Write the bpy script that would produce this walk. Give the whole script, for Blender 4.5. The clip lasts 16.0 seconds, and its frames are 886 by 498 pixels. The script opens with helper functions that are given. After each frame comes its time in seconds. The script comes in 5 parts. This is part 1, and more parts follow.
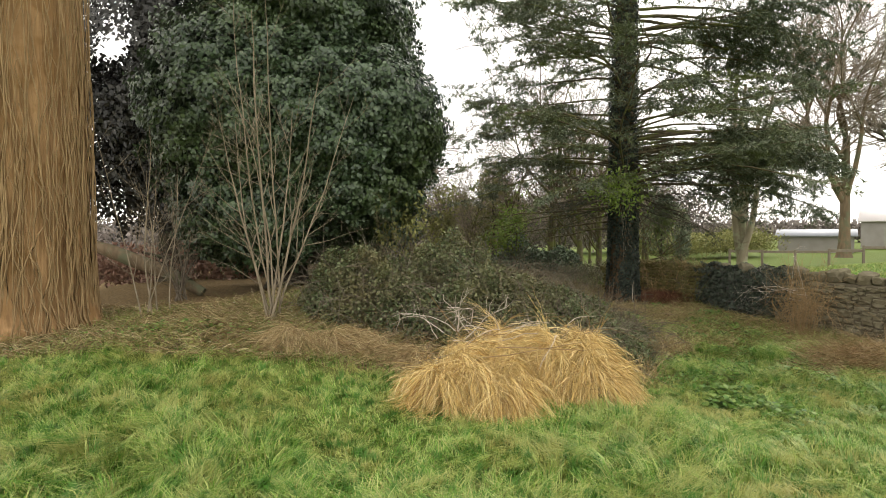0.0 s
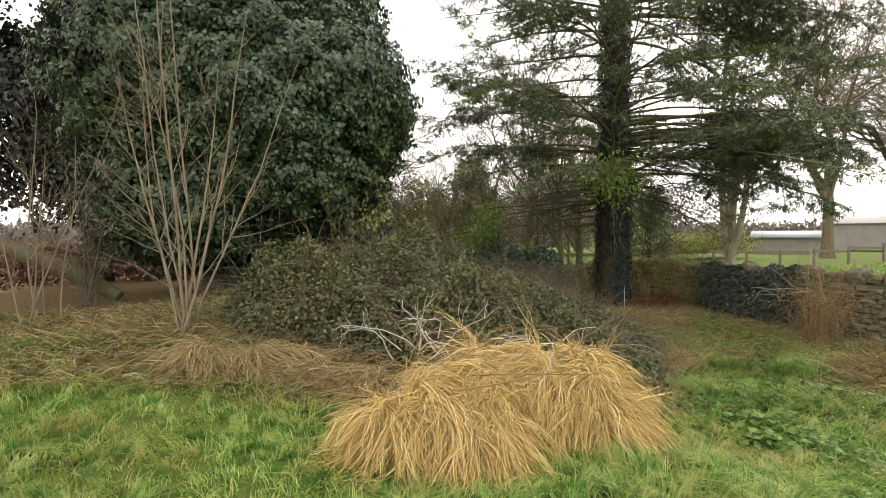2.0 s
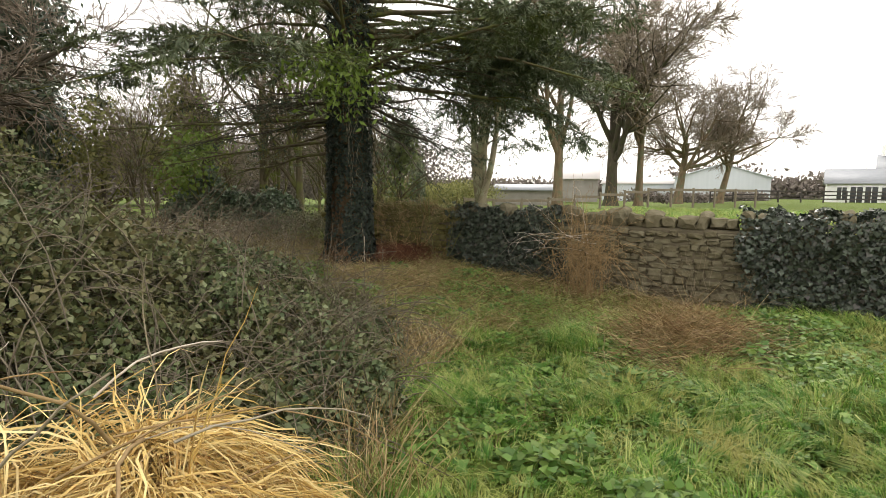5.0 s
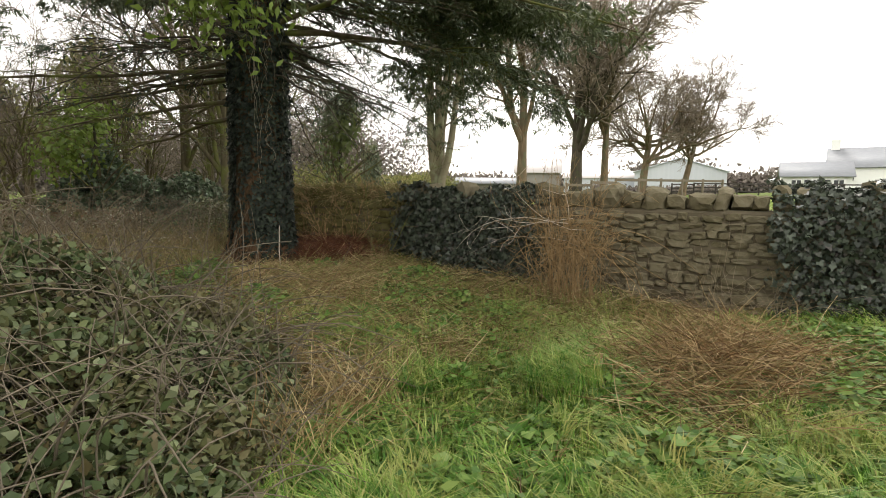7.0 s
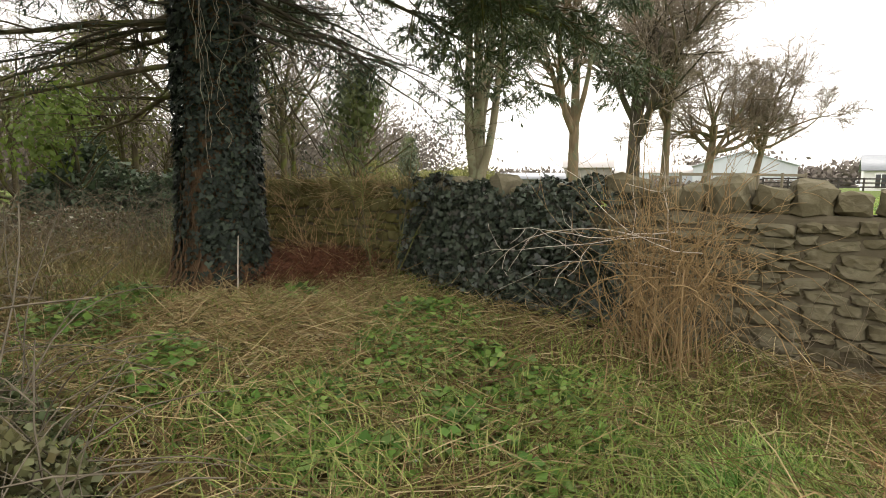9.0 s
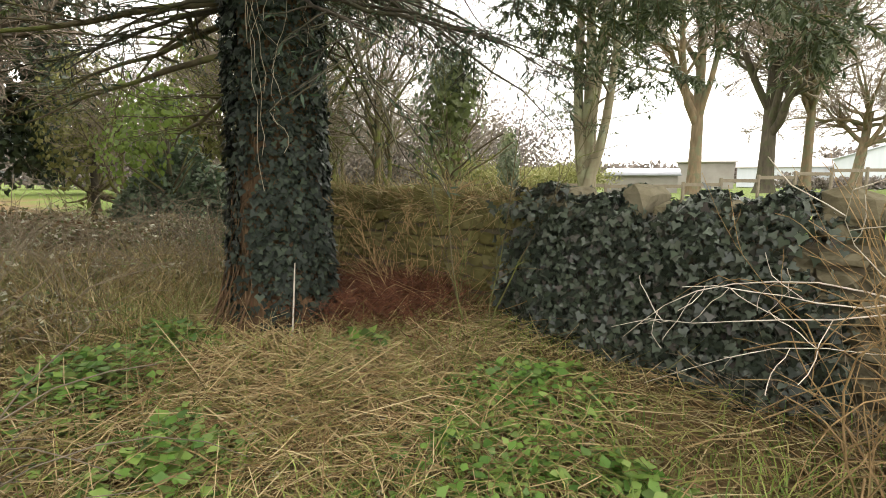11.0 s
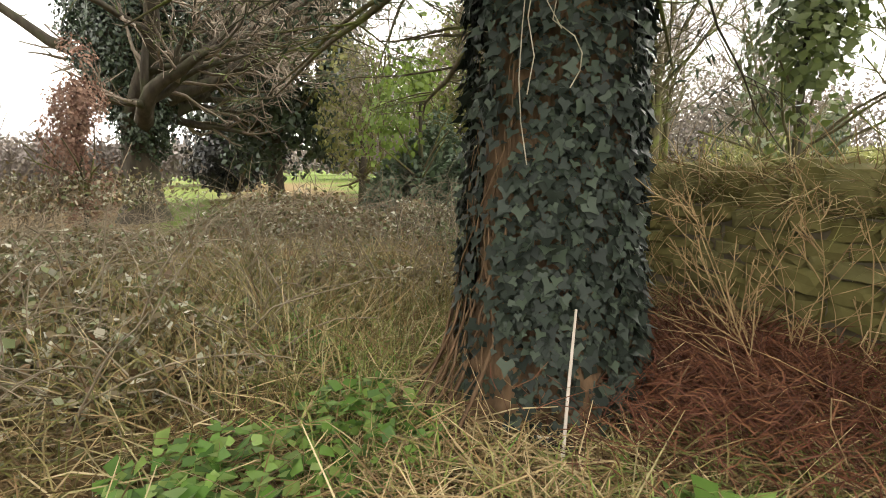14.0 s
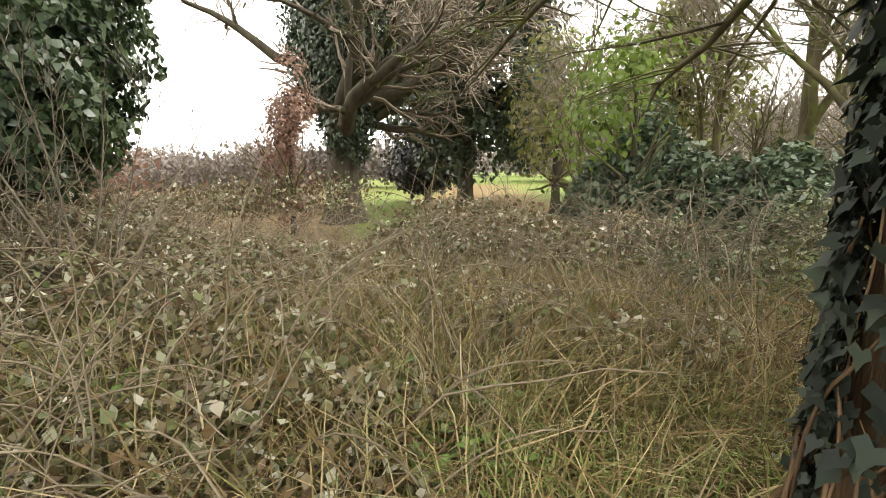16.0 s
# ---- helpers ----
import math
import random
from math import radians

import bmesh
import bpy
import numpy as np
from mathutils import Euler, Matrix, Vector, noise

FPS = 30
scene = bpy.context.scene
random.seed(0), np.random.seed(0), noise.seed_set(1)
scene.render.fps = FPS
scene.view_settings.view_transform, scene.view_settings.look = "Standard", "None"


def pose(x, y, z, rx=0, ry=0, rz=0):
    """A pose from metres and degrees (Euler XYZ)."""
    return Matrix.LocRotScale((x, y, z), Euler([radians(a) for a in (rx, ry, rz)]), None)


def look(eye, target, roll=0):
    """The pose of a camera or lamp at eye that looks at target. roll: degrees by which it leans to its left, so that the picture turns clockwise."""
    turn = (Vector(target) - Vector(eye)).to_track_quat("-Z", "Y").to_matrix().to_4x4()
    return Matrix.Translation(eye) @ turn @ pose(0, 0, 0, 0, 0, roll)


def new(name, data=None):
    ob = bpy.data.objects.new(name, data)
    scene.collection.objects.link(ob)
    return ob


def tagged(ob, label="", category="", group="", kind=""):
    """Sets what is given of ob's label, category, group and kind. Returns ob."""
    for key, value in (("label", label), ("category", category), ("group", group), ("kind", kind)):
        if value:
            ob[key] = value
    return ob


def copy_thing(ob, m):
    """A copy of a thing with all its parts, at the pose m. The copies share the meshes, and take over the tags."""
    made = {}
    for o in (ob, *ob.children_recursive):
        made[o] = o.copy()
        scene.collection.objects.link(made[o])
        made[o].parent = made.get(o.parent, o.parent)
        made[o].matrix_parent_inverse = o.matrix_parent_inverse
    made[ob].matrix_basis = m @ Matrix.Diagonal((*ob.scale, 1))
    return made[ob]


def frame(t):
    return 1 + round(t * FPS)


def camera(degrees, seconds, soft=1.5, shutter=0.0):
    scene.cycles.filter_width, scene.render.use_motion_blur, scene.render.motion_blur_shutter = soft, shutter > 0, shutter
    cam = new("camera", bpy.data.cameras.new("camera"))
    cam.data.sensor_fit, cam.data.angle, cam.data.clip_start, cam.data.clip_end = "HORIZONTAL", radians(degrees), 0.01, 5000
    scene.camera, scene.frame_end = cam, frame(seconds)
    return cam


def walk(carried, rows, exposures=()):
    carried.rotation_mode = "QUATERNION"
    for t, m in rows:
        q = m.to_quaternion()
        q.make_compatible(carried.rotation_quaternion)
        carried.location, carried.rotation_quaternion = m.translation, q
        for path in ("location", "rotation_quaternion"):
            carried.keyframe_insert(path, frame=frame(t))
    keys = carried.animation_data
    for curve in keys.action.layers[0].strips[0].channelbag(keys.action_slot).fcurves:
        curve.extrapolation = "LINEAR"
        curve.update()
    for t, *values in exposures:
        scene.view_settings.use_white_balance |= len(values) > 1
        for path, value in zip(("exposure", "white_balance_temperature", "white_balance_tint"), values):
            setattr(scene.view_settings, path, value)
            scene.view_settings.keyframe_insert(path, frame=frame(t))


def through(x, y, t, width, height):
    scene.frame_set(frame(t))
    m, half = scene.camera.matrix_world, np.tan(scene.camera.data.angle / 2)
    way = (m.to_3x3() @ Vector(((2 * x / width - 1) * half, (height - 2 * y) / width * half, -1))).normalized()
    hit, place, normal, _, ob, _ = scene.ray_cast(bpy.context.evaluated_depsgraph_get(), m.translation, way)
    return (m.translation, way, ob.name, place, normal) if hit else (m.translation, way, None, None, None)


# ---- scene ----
cam = camera(80.8, 16.0, soft=0.9)
PATH = [
    (0.0, pose(0.000, 0.000, 1.670, 88.40, 0.20, 0.00)),
    (0.5, pose(-0.098, 0.402, 1.645, 88.50, 0.10, -0.10)),
    (1.0, pose(-0.156, 0.722, 1.645, 88.60, 0.00, -0.20)),
    (1.5, pose(-0.016, 1.123, 1.613, 88.60, 0.00, -0.30)),
    (2.0, pose(0.156, 1.558, 1.522, 88.60, 0.00, -2.70)),
    (2.5, pose(0.435, 1.984, 1.465, 88.60, -0.10, -9.60)),
    (3.0, pose(0.795, 2.485, 1.383, 88.80, -0.10, -16.30)),
    (3.5, pose(1.066, 3.075, 1.334, 88.00, -0.20, -20.50)),
    (4.0, pose(1.320, 3.567, 1.235, 86.40, -0.20, -23.60)),
    (4.5, pose(1.533, 4.043, 1.186, 84.90, -0.40, -25.70)),
    (5.0, pose(1.722, 4.485, 1.186, 83.70, -0.60, -28.10)),
    (7.5, pose(3.198, 6.404, 0.858, 83.40, -0.40, -32.30)),
    (8.0, pose(3.559, 6.847, 0.834, 83.30, -0.30, -29.40)),
    (10.5, pose(4.390, 8.445, 1.050, 82.50, -0.29, -24.96)),
    (11.0, pose(4.494, 8.675, 1.038, 82.35, -0.15, -16.46)),
    (11.5, pose(4.594, 8.792, 1.046, 82.54, 0.02, -3.86)),
    (12.0, pose(4.578, 9.036, 0.983, 82.54, 0.07, 1.84)),
    (12.5, pose(4.550, 9.407, 0.991, 82.46, 0.14, 3.34)),
    (13.0, pose(4.577, 9.824, 0.955, 82.01, 0.12, 4.14)),
    (13.5, pose(4.497, 10.203, 0.944, 81.40, 0.08, 6.13)),
    (14.0, pose(4.384, 10.571, 0.950, 80.96, 0.11, 10.43)),
    (14.5, pose(4.287, 10.934, 0.957, 80.81, 0.34, 16.32)),
    (15.0, pose(4.132, 11.202, 0.946, 80.89, 0.41, 21.81)),
    (15.5, pose(3.999, 11.393, 0.967, 81.06, 0.50, 25.70)),
    (16.0, pose(3.904, 11.523, 0.979, 81.17, 0.52, 30.59)),
]
walk(cam, PATH, [(0.0, 0.97), (3.0, 1.0), (5.0, 0.98), (8.0, 1.0), (10.5, 1.58), (13.0, 1.92), (16.0, 2.2)])

# ---- world and light: a bright, even overcast ----
world = bpy.data.worlds.new("overcast_sky")
scene.world = world
world.use_nodes = True
wn = world.node_tree.nodes
wl = world.node_tree.links
SUN_EL, SUN_ROT = radians(38), radians(40)
sky = wn.new("ShaderNodeTexSky")
sky.sky_type, sky.sun_disc, sky.sun_elevation, sky.sun_rotation = "NISHITA", False, SUN_EL, SUN_ROT
cover = wn.new("ShaderNodeMix")
cover.data_type = "RGBA"
cover.inputs[0].default_value = 0.96
cloud = wn.new("ShaderNodeTexNoise")
cloud.inputs["Scale"].default_value, cloud.inputs["Detail"].default_value = 2.6, 5
tc = wn.new("ShaderNodeTexCoord")
mp = wn.new("ShaderNodeMapping")
mp.inputs["Scale"].default_value = (1, 1, 4)
cr = wn.new("ShaderNodeValToRGB")
cr.color_ramp.elements[0].position, cr.color_ramp.elements[1].position = 0.3, 0.7
cr.color_ramp.elements[0].color, cr.color_ramp.elements[1].color = (10.2, 9.9, 9.3, 1), (12.8, 12.3, 11.2, 1)
wl.new(tc.outputs["Generated"], mp.inputs[0])
wl.new(mp.outputs[0], cloud.inputs["Vector"])
wl.new(cloud.outputs["Fac"], cr.inputs[0])
wl.new(sky.outputs[0], cover.inputs[6])
wl.new(cr.outputs[0], cover.inputs[7])
wl.new(cover.outputs[2], wn["Background"].inputs[0])
wn["Background"].inputs[1].default_value = 0.1
sun = new("sun", bpy.data.lights.new("sun", "SUN"))
sun.data.energy, sun.data.angle, sun.data.color = 1.0, radians(25), (1, 0.96, 0.9)
sun.matrix_world = look((40 * math.sin(SUN_ROT), 40 * math.cos(SUN_ROT), 31), (0, 0, 0))

rng = np.random.default_rng(7)
UP = np.array([0.0, 0, 1])


# ---- materials ----
def mat(name, rough=0.8, spec=0.3):
    m = bpy.data.materials.new(name)
    m.use_nodes = True
    b = m.node_tree.nodes["Principled BSDF"]
    b.inputs["Roughness"].default_value = rough
    b.inputs["Specular IOR Level"].default_value = spec
    return m, m.node_tree.nodes, m.node_tree.links, b


def ramp(n, l, src, cols):
    r = n.new("ShaderNodeValToRGB")
    el = r.color_ramp.elements
    while len(el) < len(cols):
        el.new(0.5)
    for i, c in enumerate(cols):
        el[i].position = i / (len(cols) - 1)
        el[i].color = (*c, 1)
    l.new(src, r.inputs[0])
    return r.outputs[0]


def noisenode(n, l, scale, detail=4, stretch=None):
    tx = n.new("ShaderNodeTexNoise")
    tx.inputs["Scale"].default_value, tx.inputs["Detail"].default_value = scale, detail
    g = n.new("ShaderNodeNewGeometry")
    src = g.outputs["Position"]
    if stretch:
        v = n.new("ShaderNodeVectorMath")
        v.operation = "MULTIPLY"
        v.inputs[1].default_value = stretch
        l.new(src, v.inputs[0])
        src = v.outputs[0]
    l.new(src, tx.inputs["Vector"])
    return tx.outputs["Fac"]


def mixc(n, l, fac, a, b, mode="MIX"):
    m = n.new("ShaderNodeMix")
    m.data_type, m.blend_type = "RGBA", mode
    for sock, v in ((m.inputs[0], fac), (m.inputs[6], a), (m.inputs[7], b)):
        if isinstance(v, (int, float)):
            sock.default_value = v
        elif isinstance(v, tuple):
            sock.default_value = (*v, 1)
        else:
            l.new(v, sock)
    return m.outputs[2]


def bump(n, l, b, src, strength, dist):
    bp = n.new("ShaderNodeBump")
    bp.inputs["Strength"].default_value, bp.inputs["Distance"].default_value = strength, dist
    l.new(src, bp.inputs["Height"])
    l.new(bp.outputs[0], b.inputs["Normal"])


def leafy(name, cols, rough=0.5, through=0.25, patch=None, scale=0.9, spec=0.4, clump=None):
    """Leaves, blades and stems: each one its own tone, with broad patches of another tone."""
    m, n, l, b = mat(name, rough, spec)
    g = n.new("ShaderNodeNewGeometry")
    c = ramp(n, l, g.outputs["Random Per Island"], cols)
    if patch:
        f = noisenode(n, l, scale, 3)
        mr = n.new("ShaderNodeMapRange")
        mr.inputs[1].default_value, mr.inputs[2].default_value = 0.45, 0.68
        l.new(f, mr.inputs[0])
        c = mixc(n, l, mr.outputs[0], c, patch)
    if clump:
        f = noisenode(n, l, 7.0, 3)
        mr = n.new("ShaderNodeMapRange")
        mr.inputs[1].default_value, mr.inputs[2].default_value = 0.5, 0.62
        l.new(f, mr.inputs[0])
        c = mixc(n, l, mr.outputs[0], c, clump)
    l.new(c, b.inputs["Base Color"])
    if through:
        t = n.new("ShaderNodeBsdfTranslucent")
        l.new(c, t.inputs[0])
        s = n.new("ShaderNodeMixShader")
        s.inputs[0].default_value = through
        l.new(b.outputs[0], s.inputs[1])
        l.new(t.outputs[0], s.inputs[2])
        l.new(s.outputs[0], n["Material Output"].inputs[0])
    return m


def barky(name, dark, light, moss=None, scale=9.0, depth=0.03, stretch=(1, 1, 0.18)):
    m, n, l, b = mat(name, 0.9, 0.15)
    f = noisenode(n, l, scale, 8, stretch)
    c = ramp(n, l, f, (dark, dark, light, light))
    f2 = noisenode(n, l, 1.6, 4)
    c = mixc(n, l, f2, c, tuple(v * 0.6 for v in light))
    if moss:
        f3 = noisenode(n, l, 2.7, 5)
        mr = n.new("ShaderNodeMapRange")
        mr.inputs[1].default_value, mr.inputs[2].default_value = 0.48, 0.62
        l.new(f3, mr.inputs[0])
        c = mixc(n, l, mr.outputs[0], c, moss)
    l.new(c, b.inputs["Base Color"])
    bump(n, l, b, f, 0.8, depth)
    return m


def plain(name, cols, scale=6.0, rough=0.8, depth=0.004, spec=0.3, rand=0.0, stretch=None):
    m, n, l, b = mat(name, rough, spec)
    f = noisenode(n, l, scale, 6, stretch)
    c = ramp(n, l, f, cols)
    if rand:
        o = n.new("ShaderNodeObjectInfo")
        c = mixc(n, l, rand, c, ramp(n, l, o.outputs["Random"], [(0.05, 0.046, 0.032), (0.12, 0.11, 0.075), (0.24, 0.225, 0.175)]))
    l.new(c, b.inputs["Base Color"])
    bump(n, l, b, f, 0.6, depth)
    return m


M_GRASS = leafy("lawn_grass", [(0.05, 0.14, 0.012), (0.13, 0.29, 0.025), (0.24, 0.42, 0.06), (0.55, 0.6, 0.22), (0.12, 0.25, 0.035), (0.5, 0.45, 0.17), (0.3, 0.44, 0.09)], 0.45, 0.35, (0.4, 0.38, 0.12), 1.3, clump=(0.07, 0.19, 0.018))
M_ROUGH = leafy("rough_olive_grass", [(0.08, 0.13, 0.02), (0.15, 0.22, 0.035), (0.26, 0.32, 0.07), (0.4, 0.37, 0.14), (0.11, 0.22, 0.03)], 0.55, 0.25)
M_OLDGRASS = leafy("olive_straw_grass", [(0.14, 0.12, 0.035), (0.24, 0.2, 0.07), (0.4, 0.32, 0.15), (0.14, 0.09, 0.035), (0.11, 0.15, 0.03), (0.52, 0.44, 0.26)], 0.6, 0.25)
M_WEED = leafy("weed_leaf", [(0.06, 0.13, 0.022), (0.1, 0.2, 0.03), (0.17, 0.28, 0.055), (0.25, 0.34, 0.09), (0.08, 0.15, 0.045)], 0.5, 0.3)
M_STRAW = leafy("dry_straw", [(0.46, 0.3, 0.085), (0.68, 0.48, 0.17), (0.86, 0.7, 0.36), (0.24, 0.13, 0.035), (0.76, 0.58, 0.24), (0.36, 0.21, 0.06)], 0.6, 0.12)
M_PALEDRY = leafy("pale_dead_grass", [(0.2, 0.13, 0.06), (0.38, 0.28, 0.14), (0.54, 0.43, 0.24), (0.26, 0.16, 0.07), (0.22, 0.2, 0.07)], 0.7, 0.15)
M_LITTER = leafy("dead_stems", [(0.09, 0.055, 0.022), (0.19, 0.12, 0.05), (0.3, 0.21, 0.1), (0.52, 0.42, 0.24), (0.14, 0.13, 0.035), (0.19, 0.18, 0.05), (0.1, 0.07, 0.035)], 0.7, 0.1)
M_RUST = leafy("rusty_dead_stems", [(0.09, 0.05, 0.02), (0.18, 0.1, 0.042), (0.3, 0.19, 0.085), (0.46, 0.34, 0.18), (0.16, 0.13, 0.04), (0.12, 0.08, 0.035)], 0.7, 0.1)
M_RUSSET = leafy("russet_needles", [(0.06, 0.018, 0.009), (0.12, 0.04, 0.018), (0.19, 0.085, 0.038)], 0.8, 0.1)
M_BRAMBLE = leafy("bramble_leaf", [(0.035, 0.06, 0.02), (0.07, 0.1, 0.035), (0.1, 0.13, 0.05), (0.11, 0.08, 0.035), (0.13, 0.16, 0.06), (0.2, 0.23, 0.12), (0.06, 0.09, 0.03)], 0.5, 0.12, (0.15, 0.13, 0.055), 1.1)
M_BRAMBLE_PALE = leafy("dying_bramble_leaf", [(0.09, 0.075, 0.03), (0.2, 0.15, 0.075), (0.5, 0.48, 0.38), (0.16, 0.19, 0.07), (0.17, 0.09, 0.045), (0.11, 0.14, 0.045), (0.14, 0.08, 0.045)], 0.5, 0.15)
M_IVY = leafy("ivy_leaf", [(0.02, 0.035, 0.018), (0.035, 0.055, 0.026), (0.05, 0.075, 0.035), (0.08, 0.11, 0.06)], 0.38, 0.1, spec=0.45)
M_IVY_BLUE = leafy("dark_ivy_leaf", [(0.011, 0.015, 0.011), (0.02, 0.026, 0.019), (0.028, 0.036, 0.027), (0.05, 0.064, 0.042)], 0.5, 0.05, spec=0.2)
M_IVY_WALL = leafy("wall_ivy_leaf", [(0.016, 0.022, 0.016), (0.03, 0.04, 0.026), (0.048, 0.06, 0.04), (0.08, 0.1, 0.07), (0.06, 0.05, 0.045)], 0.36, 0.06, spec=0.4)
M_IVY_TREE = leafy("tree_ivy_leaf", [(0.02, 0.04, 0.018), (0.036, 0.064, 0.026), (0.055, 0.09, 0.038), (0.1, 0.14, 0.07)], 0.36, 0.08, (0.06, 0.09, 0.028), 0.7, spec=0.5)
M_PLUM = leafy("purple_dark_leaf", [(0.018, 0.018, 0.016), (0.03, 0.028, 0.024), (0.05, 0.05, 0.04)], 0.4, 0.1)
M_NEEDLE = leafy("conifer_needles", [(0.058, 0.074, 0.04), (0.09, 0.112, 0.06), (0.125, 0.148, 0.088), (0.18, 0.2, 0.135)], 0.5, 0.15, (0.13, 0.16, 0.04), 0.6)
M_NEEDLE_MID = leafy("mid_conifer_needles", [(0.045, 0.062, 0.03), (0.07, 0.095, 0.045), (0.1, 0.125, 0.065), (0.14, 0.16, 0.09)], 0.5, 0.15)
M_NEEDLE_DARK = leafy("dark_conifer_needles", [(0.022, 0.04, 0.022), (0.035, 0.06, 0.03), (0.055, 0.08, 0.04)], 0.55, 0.12)
M_LIME = leafy("lime_shoot_leaf", [(0.14, 0.2, 0.03), (0.2, 0.28, 0.05), (0.11, 0.16, 0.03)], 0.5, 0.35)
M_OLIVE = leafy("olive_leaf", [(0.12, 0.13, 0.035), (0.2, 0.2, 0.06), (0.28, 0.28, 0.1)], 0.6, 0.25)
M_LAUREL = leafy("laurel_leaf", [(0.05, 0.08, 0.04), (0.08, 0.12, 0.06), (0.14, 0.18, 0.11)], 0.35, 0.12, spec=0.5)
M_COPPER = leafy("copper_leaf", [(0.2, 0.11, 0.08), (0.3, 0.18, 0.13), (0.36, 0.23, 0.17)], 0.7, 0.25)
M_FAR = leafy("far_scrub", [(0.13, 0.11, 0.1), (0.19, 0.16, 0.14), (0.22, 0.19, 0.17)], 0.9, 0.1)
M_BARK = barky("conifer_bark", (0.03, 0.022, 0.015), (0.2, 0.125, 0.07), None, 16, 0.04)
M_GIANT = barky("pale_fluted_bark", (0.12, 0.062, 0.025), (0.5, 0.31, 0.15), (0.24, 0.14, 0.06), 11, 0.09, (1, 1, 0.1))
M_TWIG = barky("grey_brown_twig", (0.09, 0.075, 0.055), (0.24, 0.2, 0.15), None, 20, 0.004)
# twigs of the bare trees: distance haze put into a lighter colour
M_TWIG_HAZE = barky("hazy_tan_twig", (0.16, 0.13, 0.1), (0.34, 0.28, 0.22), None, 20, 0.004)
M_TWIG_MOSS = barky("mossy_twig", (0.06, 0.05, 0.03), (0.17, 0.14, 0.085), (0.14, 0.15, 0.045), 14, 0.004)
M_OAKBARK = barky("oak_bark", (0.03, 0.025, 0.02), (0.12, 0.1, 0.075), (0.07, 0.07, 0.04), 8, 0.03)
M_PALEBARK = barky("pale_lichen_bark", (0.14, 0.11, 0.07), (0.36, 0.31, 0.22), (0.3, 0.3, 0.2), 6, 0.02)
M_TANBARK = barky("tan_bark", (0.08, 0.062, 0.04), (0.26, 0.19, 0.12), (0.13, 0.13, 0.08), 8, 0.02)
M_BONE = barky("bleached_twig", (0.42, 0.34, 0.27), (0.7, 0.62, 0.54), None, 20, 0.003)
M_STEM = barky("tan_grey_stem", (0.13, 0.1, 0.065), (0.34, 0.28, 0.2), None, 20, 0.003)
M_CANE = barky("tan_cane", (0.15, 0.09, 0.04), (0.42, 0.29, 0.15), None, 20, 0.003)
M_VINE = barky("pale_vine", (0.2, 0.16, 0.11), (0.44, 0.38, 0.29), None, 24, 0.003)
M_STONE = plain("field_stone", [(0.05, 0.042, 0.024), (0.1, 0.085, 0.05), (0.15, 0.128, 0.08), (0.2, 0.175, 0.12), (0.36, 0.34, 0.27)], 11, 0.95, 0.05, 0.08, 0.22)
M_MOSSY = plain("mossy_stone", [(0.06, 0.055, 0.02), (0.11, 0.1, 0.03), (0.16, 0.14, 0.05), (0.24, 0.2, 0.11)], 7, 0.95, 0.02, 0.1, 0.15)
M_MORTAR = plain("earth_mortar", [(0.08, 0.068, 0.045), (0.16, 0.135, 0.095)], 12, 0.95, 0.02, 0.1)
M_WHITE = plain("white_render", [(0.74, 0.74, 0.73), (0.82, 0.82, 0.81)], 1.2, 0.8)
M_SLATE = plain("grey_slate", [(0.2, 0.21, 0.23), (0.3, 0.31, 0.34)], 2, 0.6, stretch=(1, 1, 6))
M_SHED = plain("pale_sheet_metal", [(0.46, 0.49, 0.54), (0.56, 0.58, 0.63)], 0.6, 0.5, stretch=(6, 6, 0.3))
M_SHEDROOF = plain("pinkish_sheet_roof", [(0.45, 0.42, 0.42), (0.55, 0.51, 0.5)], 0.6, 0.6)
M_DULLWALL = plain("weathered_grey_render", [(0.2, 0.18, 0.16), (0.32, 0.3, 0.28)], 1.2, 0.9)
M_DARK = plain("dark_window_glass", [(0.02, 0.022, 0.025), (0.035, 0.037, 0.04)], 1, 0.15, 0.0, 0.5)
M_BLACKWOOD = plain("black_fence_paint", [(0.03, 0.025, 0.022), (0.06, 0.05, 0.045)], 3, 0.7)
M_GREYWOOD = plain("weathered_fence_post", [(0.12, 0.1, 0.075), (0.24, 0.2, 0.15)], 8, 0.9)

# the ground: grass sward, bare leaf litter and soil by a cover value
m, n, l, b = mat("ground_cover", 0.95, 0.1)
at = n.new("ShaderNodeAttribute")
at.attribute_name = "sward"
f1, f2 = noisenode(n, l, 22, 8), noisenode(n, l, 1.3, 5)
soil = ramp(n, l, f1, [(0.045, 0.03, 0.014), (0.11, 0.075, 0.035), (0.2, 0.14, 0.07), (0.3, 0.22, 0.12)])
turf = ramp(n, l, f1, [(0.025, 0.05, 0.008), (0.055, 0.1, 0.014), (0.1, 0.17, 0.03), (0.17, 0.22, 0.06)])
turf = mixc(n, l, f2, turf, (0.13, 0.14, 0.04))
l.new(mixc(n, l, at.outputs["Fac"], soil, turf), b.inputs["Base Color"])
bump(n, l, b, f1, 0.9, 0.05)
M_GROUND = m


